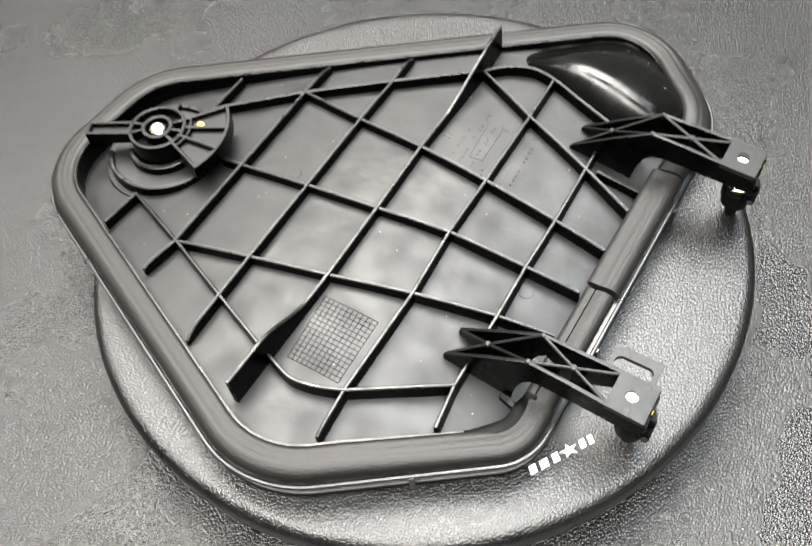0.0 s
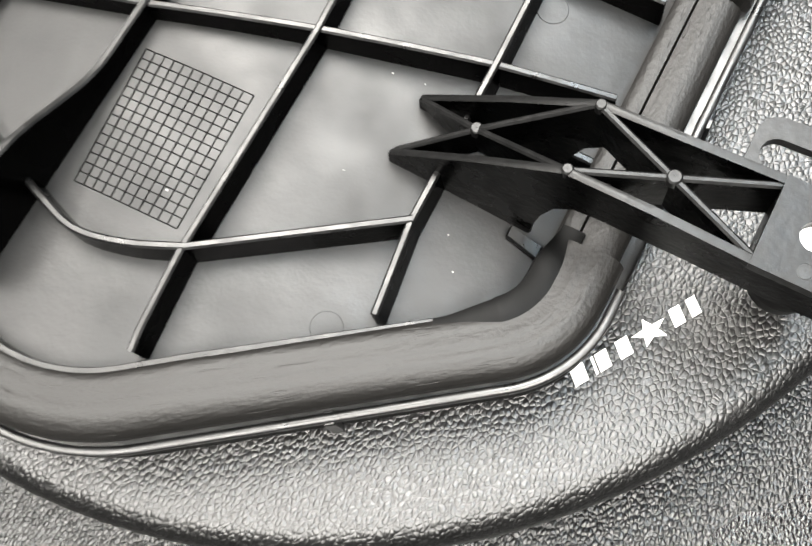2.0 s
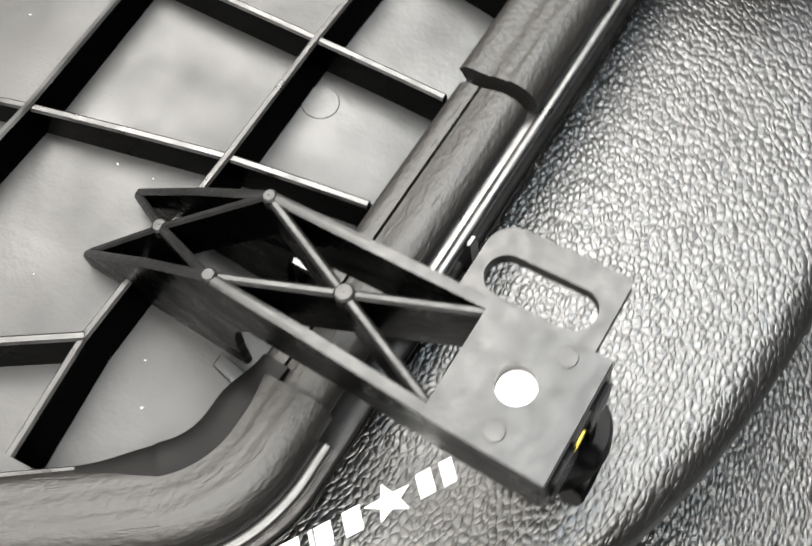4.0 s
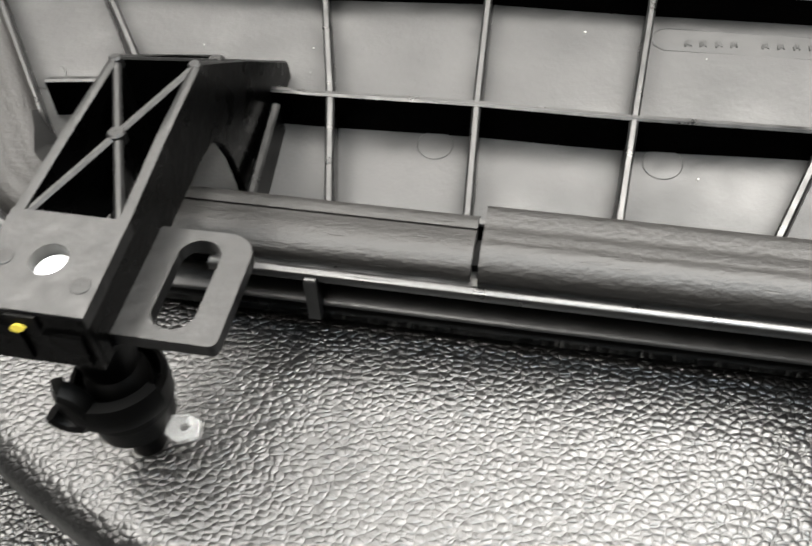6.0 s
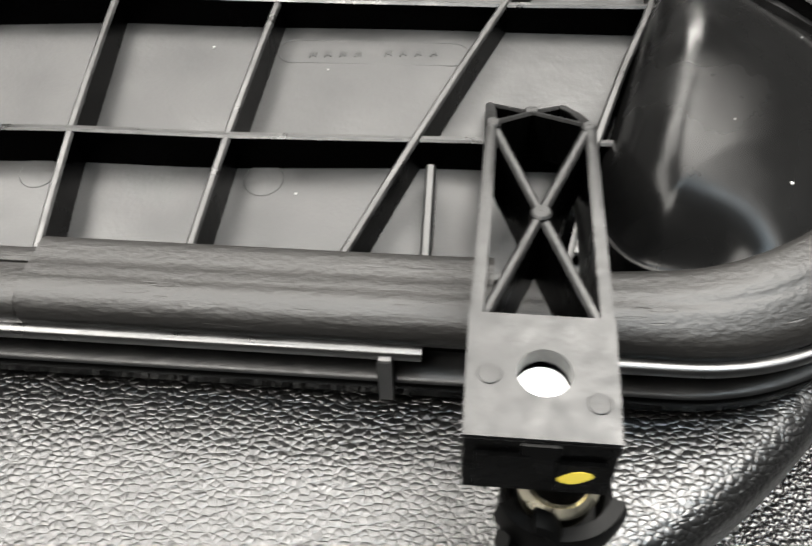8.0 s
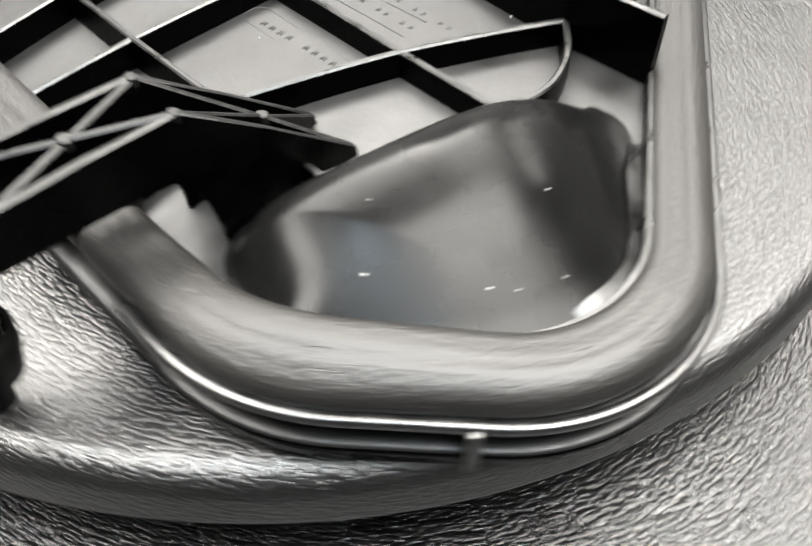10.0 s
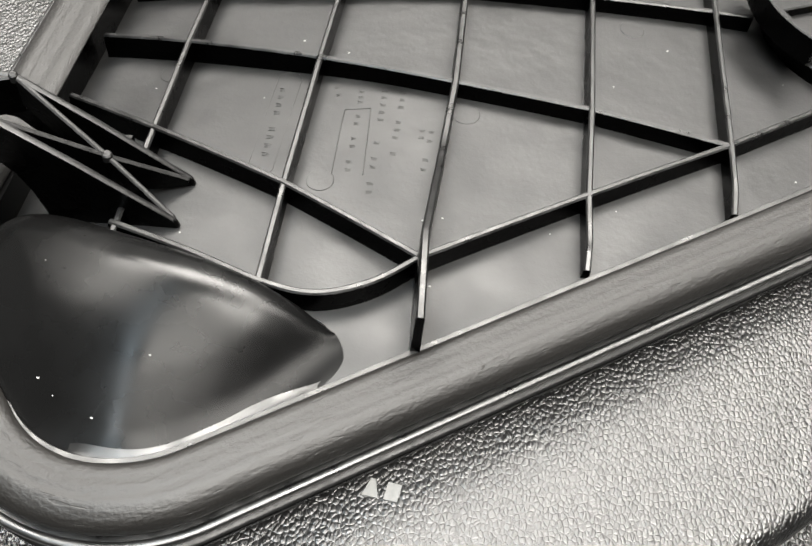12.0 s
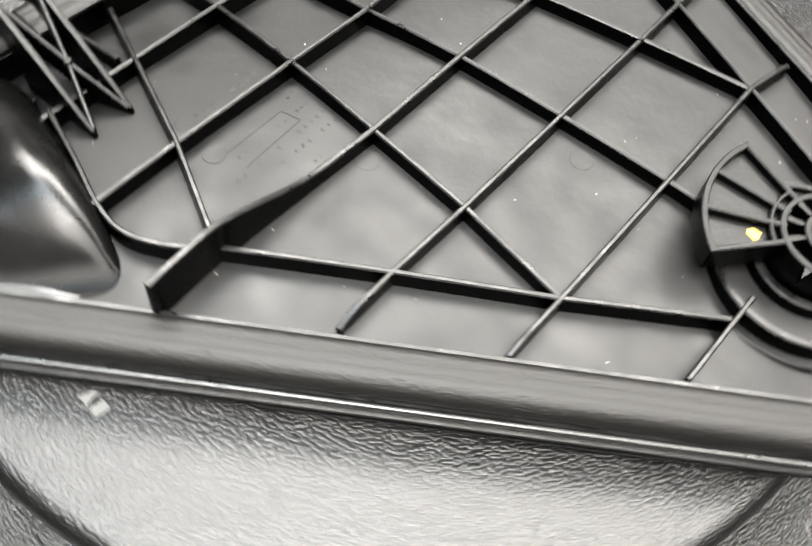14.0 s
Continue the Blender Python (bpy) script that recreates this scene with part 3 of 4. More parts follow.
def pocket_z(x, y):
    """The pocket's smooth dome: a round back, and a face that is arched across and falls to a shallow trough along the rim."""
    b = reach(Vector((x, y)), BACK)
    back = plate_top(x, y) - 0.0003 + 0.0175 * math.sqrt(1 - (1 - min(1.0, b / 0.014)) ** 2) + 0.22 * b
    arch = 0.028 * (math.sqrt(1 + ((x - 0.0675) / 0.0406) ** 2) - 1)
    face = 0.0566 + 0.54 * (0.1715 - y) - arch
    face -= 0.0050 * (1 - smooth01(0.016, 0.066, x))
    return -soft_min(-soft_min(face, back, 0.013), -max(0.0566, plate_top(x, y) + 0.0001), 0.004)


SHELF_RUN = range(8 * (len(NOSE_IN) - 1) + 8, 8 * (len(NOSE_IN) + len(NOSE_OUT) - 2) - 2)


def foot_ring(out, drop):
    """The outer foot line pushed outwards in plan, at the pocket's own height less a drop."""
    n = len(FOOT)
    pts = []
    for i in SHELF_RUN:
        t = Vector(FOOT[(i + 1) % n]) - Vector(FOOT[i - 1])
        fade = smooth01(0, 20, i - SHELF_RUN[0]) * smooth01(0, 16, SHELF_RUN[-1] - i)
        w = Vector(FOOT[i]) + Vector((-t.y, t.x)).normalized() * (out if out > 0 else out * fade)
        z = plate_top(w.x, w.y) - 0.0012 if drop is None else pocket_z(*FOOT[i]) - drop
        pts.append((w.x, w.y, z * fade + (plate_top(w.x, w.y) - 0.0012) * (1 - fade)))
    return pts


bm = bmesh.new()
wear_shine = bm.verts.layers.float.new("wear_shine")
rows = []
for k in range(46):
    f = 1 - 0.99 * (k / 45) ** 1.4
    row = [heart + (Vector(q) - heart) * f for q in FOOT]
    rows.append([bm.verts.new((w.x, w.y, pocket_z(w.x, w.y) if k else min(pocket_z(w.x, w.y), plate_top(w.x, w.y) - 0.0005))) for w in row])
# crest mask: its scuffs, and the highlight painted along it
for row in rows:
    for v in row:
        v[wear_shine] = math.exp(-((reach(v.co.xy, BACK) - 0.0078) / 0.0046) ** 2) * smooth01(0.030, 0.055, v.co.x) * (1 - smooth01(0.074, 0.100, v.co.x))
for a, b in zip(rows, rows[1:]):
    for i in range(len(FOOT)):
        bm.faces.new((a[i], a[(i + 1) % len(FOOT)], b[(i + 1) % len(FOOT)], b[i]))
bm.faces.new(rows[-1])
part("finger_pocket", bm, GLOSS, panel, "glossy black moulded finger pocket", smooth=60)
# the bright plastic copy again, for the light along the shelf
bm = bmesh.new()
loft(bm, list(zip(foot_ring(-0.0038, -0.0026), foot_ring(-0.0026, -0.0020), foot_ring(-0.0010, -0.0017), foot_ring(0.0010, -0.0016), foot_ring(0.0036, -0.0015), foot_ring(0.0040, None), foot_ring(-0.0038, None))), cap=True)
part("pocket_shelf", bm, LIT_PLASTIC, panel, "narrow shelf round the finger pocket", smooth=60)
pocket_spots = [Vector((x, y, pocket_z(x, y))) for x, y in ((0.097, 0.142), (0.082, 0.157), (0.069, 0.163), (0.060, 0.150), (0.078, 0.160), (0.088, 0.133))]
bm = bmesh.new()
flecks = random.Random(7)
for k in range(46):
    if k < 6:
        q = pocket_spots[k] + Vector((0, 0, 0.0001))
        r = 0.00028 - 0.00003 * k
    else:
        x, y = flecks.uniform(-0.10, 0.10), flecks.uniform(-0.08, 0.12)
        q = Vector((x, y, plate_top(x, y) + 0.0001))
        r = flecks.uniform(0.00012, 0.0003)
    a = flecks.uniform(0, 6.28)
    prism(bm, [(q.x + r * math.cos(a + t) * (1 + 0.6 * (t > 3)), q.y + r * math.sin(a + t)) for t in (0, 1.3, 2.6, 4.1, 5.2)], q.z - 0.0003, q.z + 0.00008)
tagged(part("dust", bm, DUST, panel, "pale dust flecks"), kind="stuff")

# grid-textured patch on the floor
GA, GB, GC, GD = Vector((0.0130, -0.0430)), Vector((0.0405, -0.0420)), Vector((0.0415, -0.0755)), Vector((0.0160, -0.0765))
bm = bmesh.new()


def patch(s, t):
    return (GA.lerp(GB, s)).lerp(GD.lerp(GC, s), t)


for k in range(12):
    s = k / 11
    strip(bm, [tuple(patch(s, t / 6)) for t in range(7)], 0.00022, lambda x, y, j: plate_top(x, y) - 0.0002, lambda x, y, j: plate_top(x, y) + 0.0003, crown=0.0001)
for k in range(15):
    t = k / 14
    strip(bm, [tuple(patch(s / 6, t)) for s in range(7)], 0.00022, lambda x, y, j: plate_top(x, y) - 0.0002, lambda x, y, j: plate_top(x, y) + 0.00026, crown=0.0001)
tagged(part("grid_patch", bm, DARK_RUBBER, panel, "fine raised square grid"), kind="stuff")

# ejector-pin marks: thin round discs
for x, y, r in ((0.0875, 0.0515, 0.0038), (0.0880, 0.0075, 0.0036), (0.0034, 0.0578, 0.0040), (0.0374, 0.0880, 0.0036), (0.079, -0.079, 0.0035), (-0.0425, 0.0100, 0.0038)):
    bm = bmesh.new()
    circle = [(x + r * math.cos(2 * math.pi * k / 32), y + r * math.sin(2 * math.pi * k / 32)) for k in range(32)]
    prism(bm, circle, lambda x, y: plate_top(x, y) - 0.0005, lambda x, y: plate_top(x, y) + 0.00016, 0.00012)
    part("pin_mark", bm, FLOOR_PLASTIC, panel)

# raised moulded writing, too faint to read: plain bars, each about a character's size


def writing(bm, a, b, n, size, gaps=()):
    """n bars in a row from plan point a to b; gaps: the places left empty."""
    a, b = Vector(a), Vector(b)
    u = (b - a).normalized()
    v = Vector((-u.y, u.x))
    for k in range(n):
        if k in gaps:
            continue
        c = a.lerp(b, k / (n - 1))
        for off, long in ((-0.36, 0.9), (0.0, 0.55), (0.36, 0.8)):
            m = c + u * size * 0.5 * off
            h = size * 0.5 * long
            z = plate_top(m.x, m.y)
            prism(bm, [tuple(m + u * e * 0.00013 + v * f) for e, f in ((-1, -h), (1, -h), (1, h), (-1, h))], z - 0.0004, z + 0.00009, 0.00006)


for a, b, n, size, gaps in (((0.0540, 0.056), (0.0530, 0.081), 9, 0.0030, (4,)), ((0.0395, 0.0535), (0.0385, 0.0565), 2, 0.0020, ()), ((0.0325, 0.0545), (0.0322, 0.0585), 3, 0.0018, ()),
                            ((0.0318, 0.0640), (0.0310, 0.0835), 8, 0.0021, (2, 5)), ((0.0262, 0.0530), (0.0245, 0.0900), 14, 0.0021, (5, 6, 8, 11)),
                            ((0.0212, 0.0530), (0.0205, 0.0760), 9, 0.0021, (3, 7)), ((0.0140, 0.0665), (0.0140, 0.0690), 2, 0.0018, ()), ((0.0115, 0.0665), (0.0120, 0.0800), 5, 0.0020, (2,))):
    bm = bmesh.new()
    writing(bm, a, b, n, size, gaps)
    part("moulded_writing", bm, FLOOR_PLASTIC, panel, "row of faint raised bars")
bm = bmesh.new()
for a, b in (((0.0360, 0.0620), (0.0350, 0.0860)), ((0.0290, 0.0605), (0.0270, 0.0845)), ((0.0360, 0.0620), (0.0290, 0.0605))):
    strip(bm, [a, b], 0.0003, lambda x, y, j: plate_top(x, y) - 0.0003, lambda x, y, j: plate_top(x, y) + 0.0002, crown=0.00008)
part("moulded_frame", bm, FLOOR_PLASTIC, panel, "thin raised frame line")
# the raised oblong round the longer row
bm = bmesh.new()
loop = [(0.0535 + 0.0034 * math.cos(a), (0.0520 if math.sin(a) < 0 else 0.0850) + 0.0034 * math.sin(a)) for a in [math.pi * k / 12 + 0.01 for k in range(24)]]
strip(bm, loop + loop[:1], 0.0003, lambda x, y, j: plate_top(x, y) - 0.0003, lambda x, y, j: plate_top(x, y) + 0.00012, crown=0.00008)
part("moulded_frame", bm, FLOOR_PLASTIC, panel, "thin raised oblong line")

# ---- latch dial ----
KX, KY, KZ = -0.113, -0.007, 0.0745
z = plate_top(KX, KY)
for name, r0, r1, zt, a0, a1, mat in (("boss", 0.0004, 0.0276, z + 0.0042, 0, 360, FLOOR_PLASTIC), ("flange", 0.0290, 0.0325, z + 0.0007, 0, 360, FLOOR_PLASTIC),
                                      ("ring", 0.0272, 0.0294, z + 0.0064, -145, 150, PLASTIC), ("ring", 0.0158, 0.0184, z + 0.0088, -138, 140, PLASTIC)):
    bm = bmesh.new()
    revolve(bm, KX, KY, [(r0, z - 0.003), (r1 + 0.0006, z - 0.003), (r1, zt - 0.0005), (r1 - 0.0005, zt), (r0 + 0.0003, zt), (r0, zt - 0.0004)], 64, a0, a1)
    part(name, bm, mat, panel, smooth=30, lit_top=LIT_PLASTIC if mat is PLASTIC else None)
dial = new("latch_dial")
dial.parent = panel
dial.location = Vector((KX, KY, 0.06)) - panel.location
dial.matrix_world = Matrix.Translation((KX, KY, 0.06))
dial["label"] = "black plastic latch dial with a fan-shaped end and a pointer"
A0, A1, FR = -20.0, 53.0, 0.0372


def dial_part(name, bm, mat=ARM, label="", parent=None):
    return part(name, bm, mat, parent or dial, label, smooth=30, lit_top=SCUFFED_LIT if mat is ARM else None)


def arc_bar(r0, r1, a0, a1, z0, z1, n=14):
    bm = bmesh.new()
    c = 0.0003
    return revolve(bm, KX, KY, [(r0, z0), (r1, z0), (r1, z1 - c), (r1 - c, z1), (r0 + c, z1), (r0, z1 - c)], n, a0, a1)


hub = dial_part("hub", arc_bar(0.0036, 0.0140, 0, 360, z + 0.004, KZ - 0.0050, 44), DARK_RUBBER)
dial_part("hub_rim", arc_bar(0.0130, 0.0148, 0, 360, z + 0.006, KZ, 44), parent=hub)
dial_part("hub_collar", arc_bar(0.0060, 0.0080, 0, 360, z + 0.004, KZ + 0.0004, 36), parent=hub)
tail = math.atan2(-0.016, -0.030)
for a in (A0 + 4, (A0 + A1) / 2, A1 - 4, math.degrees(tail) - 14, math.degrees(tail) + 14):
    dial_part("hub_web", arc_bar(0.0078, 0.0132, a - 4, a + 4, KZ - 0.005, KZ - 0.0001, 3), parent=hub)
screw_ring = dial_part("screw_ring", arc_bar(0.0026, 0.0042, 0, 360, z, KZ - 0.0010, 28), BRASS, "dull brass ring round the screw")
bm = bmesh.new()
revolve(bm, KX, KY, [(0.0002, z), (0.0028, z), (0.0028, KZ - 0.0006), (0.0022, KZ + 0.0004), (0.0002, KZ + 0.0007)], 24)
dial_part("screw", bm, WHITE, "pale shiny screw head")
fan_floor = dial_part("fan_floor", arc_bar(0.0130, FR - 0.0012, A0, A1, KZ - 0.0075, KZ - 0.0030, 18))
dial_part("fan_edge", arc_bar(FR - 0.0019, FR, A0, A1, KZ - 0.0085, KZ, 18))
for k, a in enumerate((A0 + 1.2, A0 + 24.8, A0 + 48.2, A1 - 1.2)):
    c, sn = math.cos(radians(a)), math.sin(radians(a))
    bm = bmesh.new()
    strip(bm, [(KX + 0.0128 * c, KY + 0.0128 * sn), (KX + (FR - 0.0006) * c, KY + (FR - 0.0006) * sn)], 0.0018, lambda x, y, j: KZ - 0.0085, lambda x, y, j: KZ - 0.0001, draft=1.05)
    dial_part("spoke", bm)
for k in range(3):
    a0 = (A0 + 1.2, A0 + 24.8, A0 + 48.2)[k]
    dial_part("cell_wall", arc_bar(0.0166, 0.0178, a0 + 2, a0 + 22, KZ - 0.004, KZ - 0.0002, 5))
c, sn = math.cos(tail), math.sin(tail)
for off in (-0.0036, 0.0036):
    bm = bmesh.new()
    strip(bm, [(KX + 0.0128 * c - off * sn, KY + 0.0128 * sn + off * c), (KX + 0.036 * c - off * sn, KY + 0.036 * sn + off * c)], 0.0016, lambda x, y, j: KZ - 0.007, lambda x, y, j: KZ, draft=1.0)
    dial_part("pointer_rail", bm)
bm = bmesh.new()
strip(bm, [(KX + 0.036 * c - 0.0044 * sn, KY + 0.036 * sn + 0.0044 * c), (KX + 0.036 * c + 0.0044 * sn, KY + 0.036 * sn - 0.0044 * c)], 0.0016, lambda x, y, j: KZ - 0.007, lambda x, y, j: KZ - 0.0001, draft=1.0)
dial_part("pointer_end", bm)
bm = bmesh.new()
strip(bm, [(KX + 0.0128 * c, KY + 0.0128 * sn), (KX + 0.036 * c, KY + 0.036 * sn)], 0.0072, lambda x, y, j: KZ - 0.007, lambda x, y, j: KZ - 0.0028, draft=1.0)
dial_part("pointer_floor", bm)
# pointed nub on the hub's edge
bm = bmesh.new()
nx, ny = KX + 0.0150 * math.cos(radians(92)), KY + 0.0140 * math.sin(radians(92))
prism(bm, [(nx - 0.0016, ny - 0.0008), (nx + 0.0018, ny - 0.0008), (nx + 0.0002, ny + 0.0050)], KZ - 0.004, KZ - 0.0006, 0.0003)
dial_part("nub", bm)
bm = bmesh.new()
a = radians(38.5)
dot = [(0.0021, 0.0), (0.0016, 0.0013), (0.0004, 0.0015), (-0.0012, 0.0019), (-0.0020, 0.0008), (-0.0015, -0.0008), (-0.0017, -0.0017), (-0.0003, -0.0014), (0.0009, -0.0016)]
prism(bm, [(KX + 0.0215 * math.cos(a) + u, KY + 0.0215 * math.sin(a) + v) for u, v in dot], KZ - 0.0034, KZ - 0.0027)
part("paint_dot", bm, YELLOW, fan_floor, "pale yellow paint dot")


# ---- hinge arms ----
def plate_with_hole(bm, cx, cy, rect, r, z0, z1, n=32):
    """A flat plate over the rectangle x0, x1, y0, y1 with a round hole; z0 and z1 take x."""
    x0, x1, y0, y1 = rect
    outer, inner = [], []
    for i in range(n):
        a = 2 * math.pi * i / n + math.pi / 4
        c, s = math.cos(a), math.sin(a)
        k = min(((x1 - cx) / c if c > 1e-9 else (x0 - cx) / c if c < -1e-9 else 9), ((y1 - cy) / s if s > 1e-9 else (y0 - cy) / s if s < -1e-9 else 9))
        outer.append((cx + c * k, cy + s * k))
        inner.append((cx + c * r, cy + s * r))
    for ax, ay in ((x0, y0), (x0, y1), (x1, y0), (x1, y1)):
        i = min(range(n), key=lambda i: math.hypot(outer[i][0] - ax, outer[i][1] - ay))
        outer[i] = (ax, ay)
    return loft(bm, [[(x, y, z0(x)) for x, y in outer], [(x, y, z1(x)) for x, y in outer], [(x, y, z1(x)) for x, y in inner], [(x, y, z0(x)) for x, y in inner]], closed_path=True)


def hinge_arm(dx, yc, slotted, label):
    arm = new("hinge_arm")
    arm.parent = panel
    arm.matrix_world = Matrix.Translation((0.12 + dx, yc, 0.07))
    arm.location = Vector((0.12 + dx, yc, 0.07)) - panel.location
    arm["label"] = label

    def top(x):
        x -= dx
        return 0.0568 + (0.0835 - 0.0568) * (x - 0.0715) / 0.0385 if x < 0.110 else 0.0835 - 0.0035 * (x - 0.110) / 0.049

    def half(x):
        x -= dx
        return 0.0077 + 0.0009 * smooth01(0.112, 0.150, x)

    def p(name, bm, mat=ARM, label="", lit_top=None):
        return part(name, bm, mat, arm, label, smooth=30, lit_top=lit_top)

    # side walls
    outline = [(0.0712, 0.0520), (0.0710, 0.0550), (0.0718, 0.0570), (0.0925, 0.0714), (0.110, 0.0835), (0.126, 0.0824), (0.1435, 0.0811), (0.159, 0.0800), (0.159, 0.0690), (0.148, 0.0695), (0.132, 0.0702), (0.1185, 0.0708), (0.1125, 0.0700), (0.1085, 0.0660), (0.1060, 0.0600), (0.1048, 0.0530), (0.1040, 0.0455), (0.094, 0.0470), (0.0715, 0.0505)]
    for sgn in (-1, 1):
        bm = bmesh.new()
        lo = [(x + dx, yc + sgn * (half(x + dx) - 0.0016), zz) for x, zz in outline]
        hi = [(x + dx, yc + sgn * half(x + dx), zz) for x, zz in outline]
        loft(bm, [lo, hi], cap=True)
        bmesh.ops.bevel(bm, geom=[e for e in bm.edges], offset=0.00045, segments=1, affect="EDGES", clamp_overlap=True)
        p("side_wall", bm, lit_top=SCUFFED_LIT)

    def web(x0, y0, x1, y1, depth=0.009, w=0.0014, lower=0.0002):
        bm = bmesh.new()
        pts = [(x0 + dx + (x1 - x0) * k / 6, yc + y0 + (y1 - y0) * k / 6) for k in range(7)]
        strip(bm, pts, w, lambda x, y, j: max(top(x) - depth, min(0.0552, top(x) - 0.002)), lambda x, y, j: top(x) - lower, draft=1.2)
        p("web", bm, lit_top=SCUFFED_LIT)

    web(0.0725, 0.0064, 0.089, 0.0), web(0.0725, -0.0064, 0.089, 0.0, lower=0.0003)
    web(0.089, 0.0, 0.110, 0.0068), web(0.089, 0.0, 0.110, -0.0068, lower=0.0003)
    web(0.110, 0.0068, 0.1436, -0.0070, depth=0.011), web(0.110, -0.0068, 0.1436, 0.0070, depth=0.011, lower=0.0004)
    for x, y, r in ((0.089, 0.0, 0.0013), (0.1104, 0.0067, 0.0011), (0.1104, -0.0067, 0.0011), (0.1268, 0.0, 0.0014)):
        bm = bmesh.new()
        zt = top(x + dx)
        revolve(bm, x + dx, yc + y, [(0.0001, zt - 0.002), (r, zt - 0.002), (r, zt - 0.0002), (r - 0.0003, zt + 0.0001), (0.0001, zt + 0.0001)], 16)
        p("pin", bm, SCUFFED_LIT, "round pin head")
    # end block with the bolt hole
    deep = 0.0018 if slotted else 0.0030
    hx, hy = 0.151 + dx, yc + 0.0003
    hole = 0.0026 if slotted else 0.0031
    x0, x1, y0, y1 = 0.1432 + dx, 0.1593 + dx, yc - 0.0086, yc + 0.0086
    bm = bmesh.new()
    plate_with_hole(bm, hx, hy, (x0, x1, y0, y1), hole, lambda x: top(x) - 0.0022, lambda x: top(x) + 0.0002)
    p("end_plate", bm, SCUFFED_LIT, "scuffed grey-black end plate with a bolt hole")
    bm = bmesh.new()
    box(bm, x0, x0 + 0.0016, y0 + 0.0012, y1 - 0.0012, 0.0695, top(x0) - 0.001)
    p("cross_wall", bm)
    bm = bmesh.new()
    box(bm, x1 - 0.0016, x1 + 0.0002, y0 + 0.0002, y1 - 0.0002, 0.0692, top(x1) - 0.0002)
    end = p("end_wall", bm)
    bm = bmesh.new()
    box(bm, x1 + 0.0001, x1 + 0.0008, y0 + 0.0015, y0 + 0.0075, 0.0705, 0.0775)
    p("end_rib", bm)
    # dark block standing for the notch's shade; nothing is cut out
    bm = bmesh.new()
    box(bm, x1 - 0.0012, x1 + 0.0006, yc - 0.0022, yc + 0.0020, 0.0770, top(x1) - 0.0004)
    p("notch_shade", bm, DARK_RUBBER, "dark block for the shade of the notch in the end's upper edge")
    bm = bmesh.new()
    box(bm, x1 + 0.0001, x1 + 0.0008, y1 - 0.0065, y1 - 0.0012, 0.0705, 0.0765)
    p("end_rib", bm)
    dab_y, dab_z, dab = (yc - 0.0010, 0.0772, 0.6) if slotted else (yc + 0.0042, 0.0738, 1.0)
    bm = bmesh.new()
    loft(bm, [[(x1 + e, dab_y + dab * 0.0017 * math.cos(t) * (1 + 0.25 * math.sin(2 * t + 1)), dab_z + dab * (0.0014 * math.sin(t) + 0.0004 * math.cos(t))) for t in [2 * math.pi * k / 10 for k in range(10)]] for e in (0.0006, 0.00084)], cap=True)
    p("paint_dab", bm, YELLOW, "dab of yellow paint")
    bm = bmesh.new()
    revolve(bm, hx, hy, [(0.0002, 0.072), (hole - 0.0001, 0.072), (hole - 0.0001, top(hx) - deep), (0.0002, top(hx) - deep)], 28)
    p("insert", bm, WHITE, "white nylon insert seen in the bolt hole")
    for ox, oy in ((0.0035, 0.0060), (0.0005, -0.0062)):
        bm = bmesh.new()
        zt = top(hx + ox) + 0.0002
        revolve(bm, hx + ox, hy + oy, [(0.0001, zt - 0.001), (0.0014, zt - 0.001), (0.0014, zt + 0.00004), (0.0013, zt + 0.0001), (0.0001, zt + 0.0001)], 18)
        p("pin_mark", bm, SCUFFED_LIT)
    # ball joint and rubber foot, standing on the pad
    bx, by = 0.1530 + dx, yc + 0.0040
    bm = bmesh.new()
    revolve(bm, bx, by, [(0.0001, PAD_TOP), (0.0028, PAD_TOP), (0.0030, 0.0470), (0.0001, 0.0470)], 20)
    p("foot", bm, DARK_RUBBER, "dark stub foot")
    bm = bmesh.new()
    revolve(bm, bx, by, [(0.0001, 0.0458), (0.0050, 0.0458), (0.0064, 0.0472), (0.0068, 0.0520), (0.0073, 0.0524), (0.0074, 0.0572), (0.0070, 0.0578), (0.0064, 0.0576), (0.0060, 0.0560), (0.0056, 0.0530), (0.0001, 0.0525)], 32)
    p("rubber_cup", bm, DARK_RUBBER, "black rubber cup")
    bm = bmesh.new()
    prof = [(0.0001, 0.0520)] + [(0.0050 * math.cos(radians(a)), 0.0570 + 0.0050 * math.sin(radians(a))) for a in range(-75, 76, 15)] + [(0.0001, 0.0620)]
    revolve(bm, bx, by, prof, 24)
    p("ball", bm, DARK_RUBBER if slotted else BRASS, "black ball" if slotted else "dull brass ball")
    bm = bmesh.new()
    revolve(bm, bx, by, [(0.0001, 0.0610), (0.0040, 0.0610), (0.0048, 0.0660), (0.0060, 0.0705), (0.0001, 0.0705)], 24)
    p("stem", bm, DARK_RUBBER)
    bm = bmesh.new()
    revolve(bm, bx, by, [(0.0070, 0.0560), (0.0090, 0.0560), (0.0094, 0.0585), (0.0088, 0.0610), (0.0070, 0.0610)], 20, -60, 70)
    p("clip", bm, DARK_RUBBER, "curved plastic clip round the ball")
    bm = bmesh.new()
    rad, hook = 0.0011, []
    for k in range(15):
        a = radians(80 - 230 * k / 14)
        c = Vector((bx + 0.0075, by - 0.0040 + 0.0034 * math.cos(a), 0.0595 + 0.0042 * math.sin(a)))
        out = Vector((0, math.cos(a), math.sin(a)))
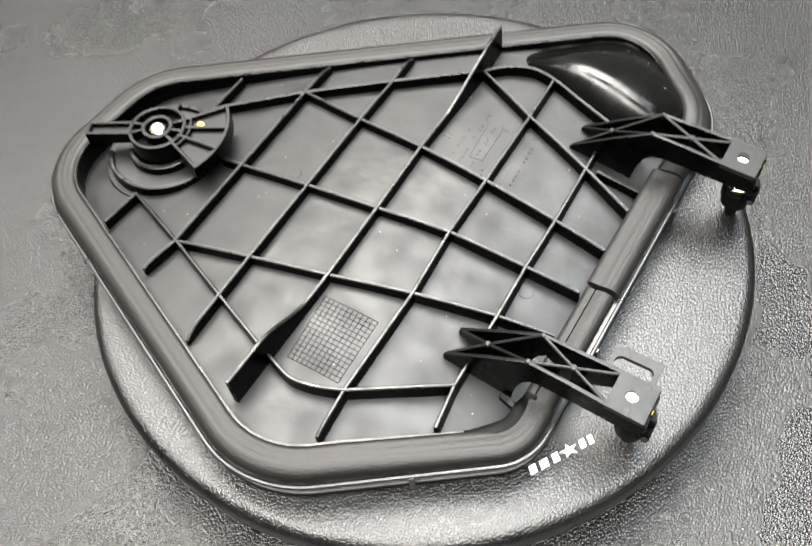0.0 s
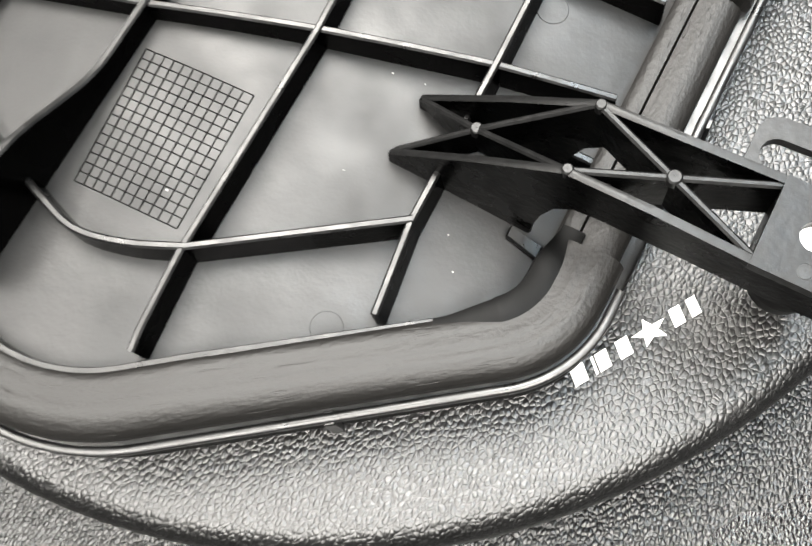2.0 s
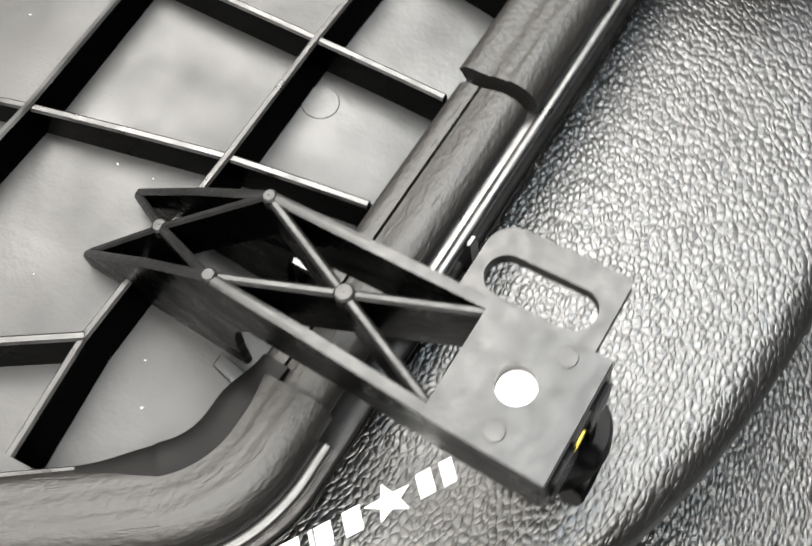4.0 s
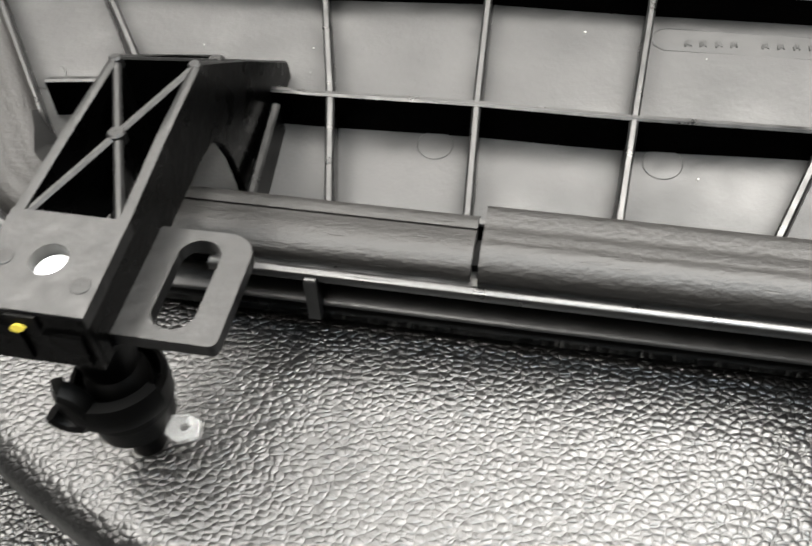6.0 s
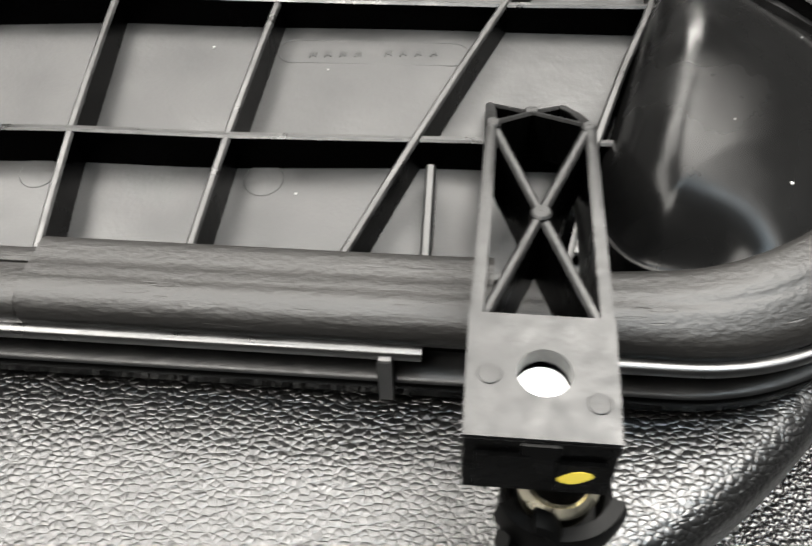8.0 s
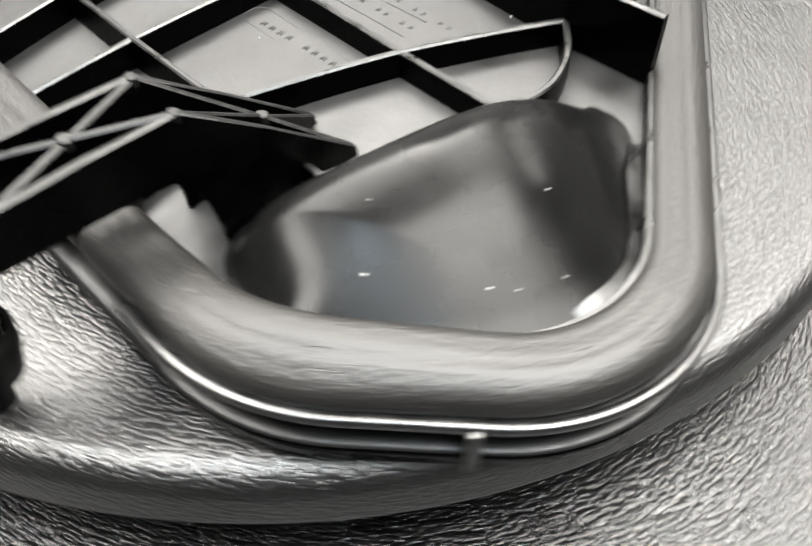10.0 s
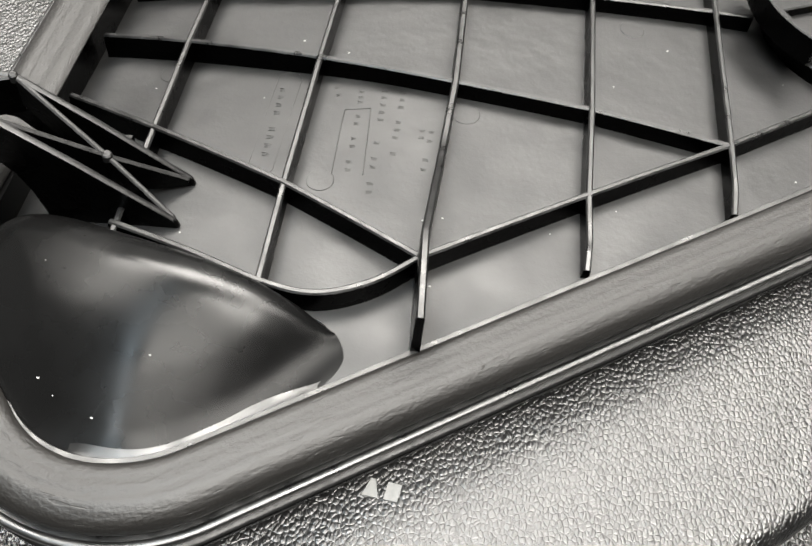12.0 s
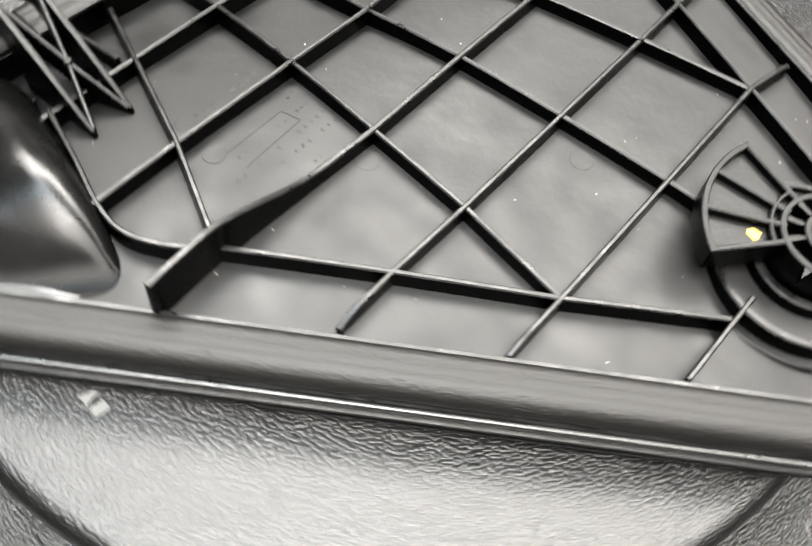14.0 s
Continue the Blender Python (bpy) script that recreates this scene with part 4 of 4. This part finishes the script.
        hook.append([tuple(c + out * (rad * math.cos(t)) + Vector((1.6 * rad * math.sin(t), 0, 0))) for t in [2 * math.pi * j / 8 for j in range(8)]])
    loft(bm, hook, cap=True)
    p("hook", bm, DARK_RUBBER, "curved black hook beside the ball")
    if not slotted:
        bm = bmesh.new()
        revolve(bm, bx, by, [(0.0044, 0.0596), (0.0053, 0.0590), (0.0054, 0.0597), (0.0044, 0.0606)], 24)
        p("ball_seat", bm, BRASS, "pale metal collar round the ball")
    if slotted:
        bm = bmesh.new()
        tab = [(bx + x, by + y) for x, y in ((0.0004, 0.0060), (0.0036, 0.0066), (0.0046, 0.0090), (0.0032, 0.0120), (0.0006, 0.0114), (-0.0004, 0.0090))]
        eye = [(bx + 0.0020 + 0.0008 * math.cos(2 * math.pi * k / 6 + 4.0), by + 0.0092 + 0.0008 * math.sin(2 * math.pi * k / 6 + 4.0)) for k in range(6)]
        loft(bm, [[(x, y, 0.0478) for x, y in tab], [(x, y, 0.0487) for x, y in tab], [(x, y, 0.0487) for x, y in eye], [(x, y, 0.0478) for x, y in eye]], closed_path=True)
        p("grey_tab", bm, CLOUDY, "pale grey plastic tab with a small hole")
    if slotted:
        # flat ear with a long slot
        bm = bmesh.new()
        cx, cy = 0.1459 + dx, yc + 0.0158
        hx0, hy0 = 0.0101, 0.0075
        out, inn = [], []
        n = 48
        corners = (((1, 1), 0.0012), ((-1, 1), 0.0042), ((-1, -1), 0.0004), ((1, -1), 0.0006))
        for k, ((sx, sy), r) in enumerate(corners):
            for j in range(12):
                a = math.pi / 2 * (k + j / 11)
                out.append((cx + sx * (hx0 - r) + r * math.cos(a), cy + sy * (hy0 - r) + r * math.sin(a)))
                b = math.pi / 2 * (k + j / 12)
                inn.append((cx + sx * 0.0050 + 0.0032 * math.cos(b), cy + 0.0032 * math.sin(b)))
        zt = 0.0728
        loft(bm, [[(x, y, zt - 0.0022) for x, y in out], [(x, y, zt) for x, y in out], [(x, y, zt) for x, y in inn], [(x, y, zt - 0.0022) for x, y in inn]], closed_path=True)
        p("slotted_ear", bm, SCUFFED_LIT, "flat ear with a long slot")
    return arm


hinge_arm(0.002, -0.0337, True, "black webbed hinge arm with a slotted ear")
hinge_arm(-0.0025, 0.1000, False, "black webbed hinge arm with a rubber foot")
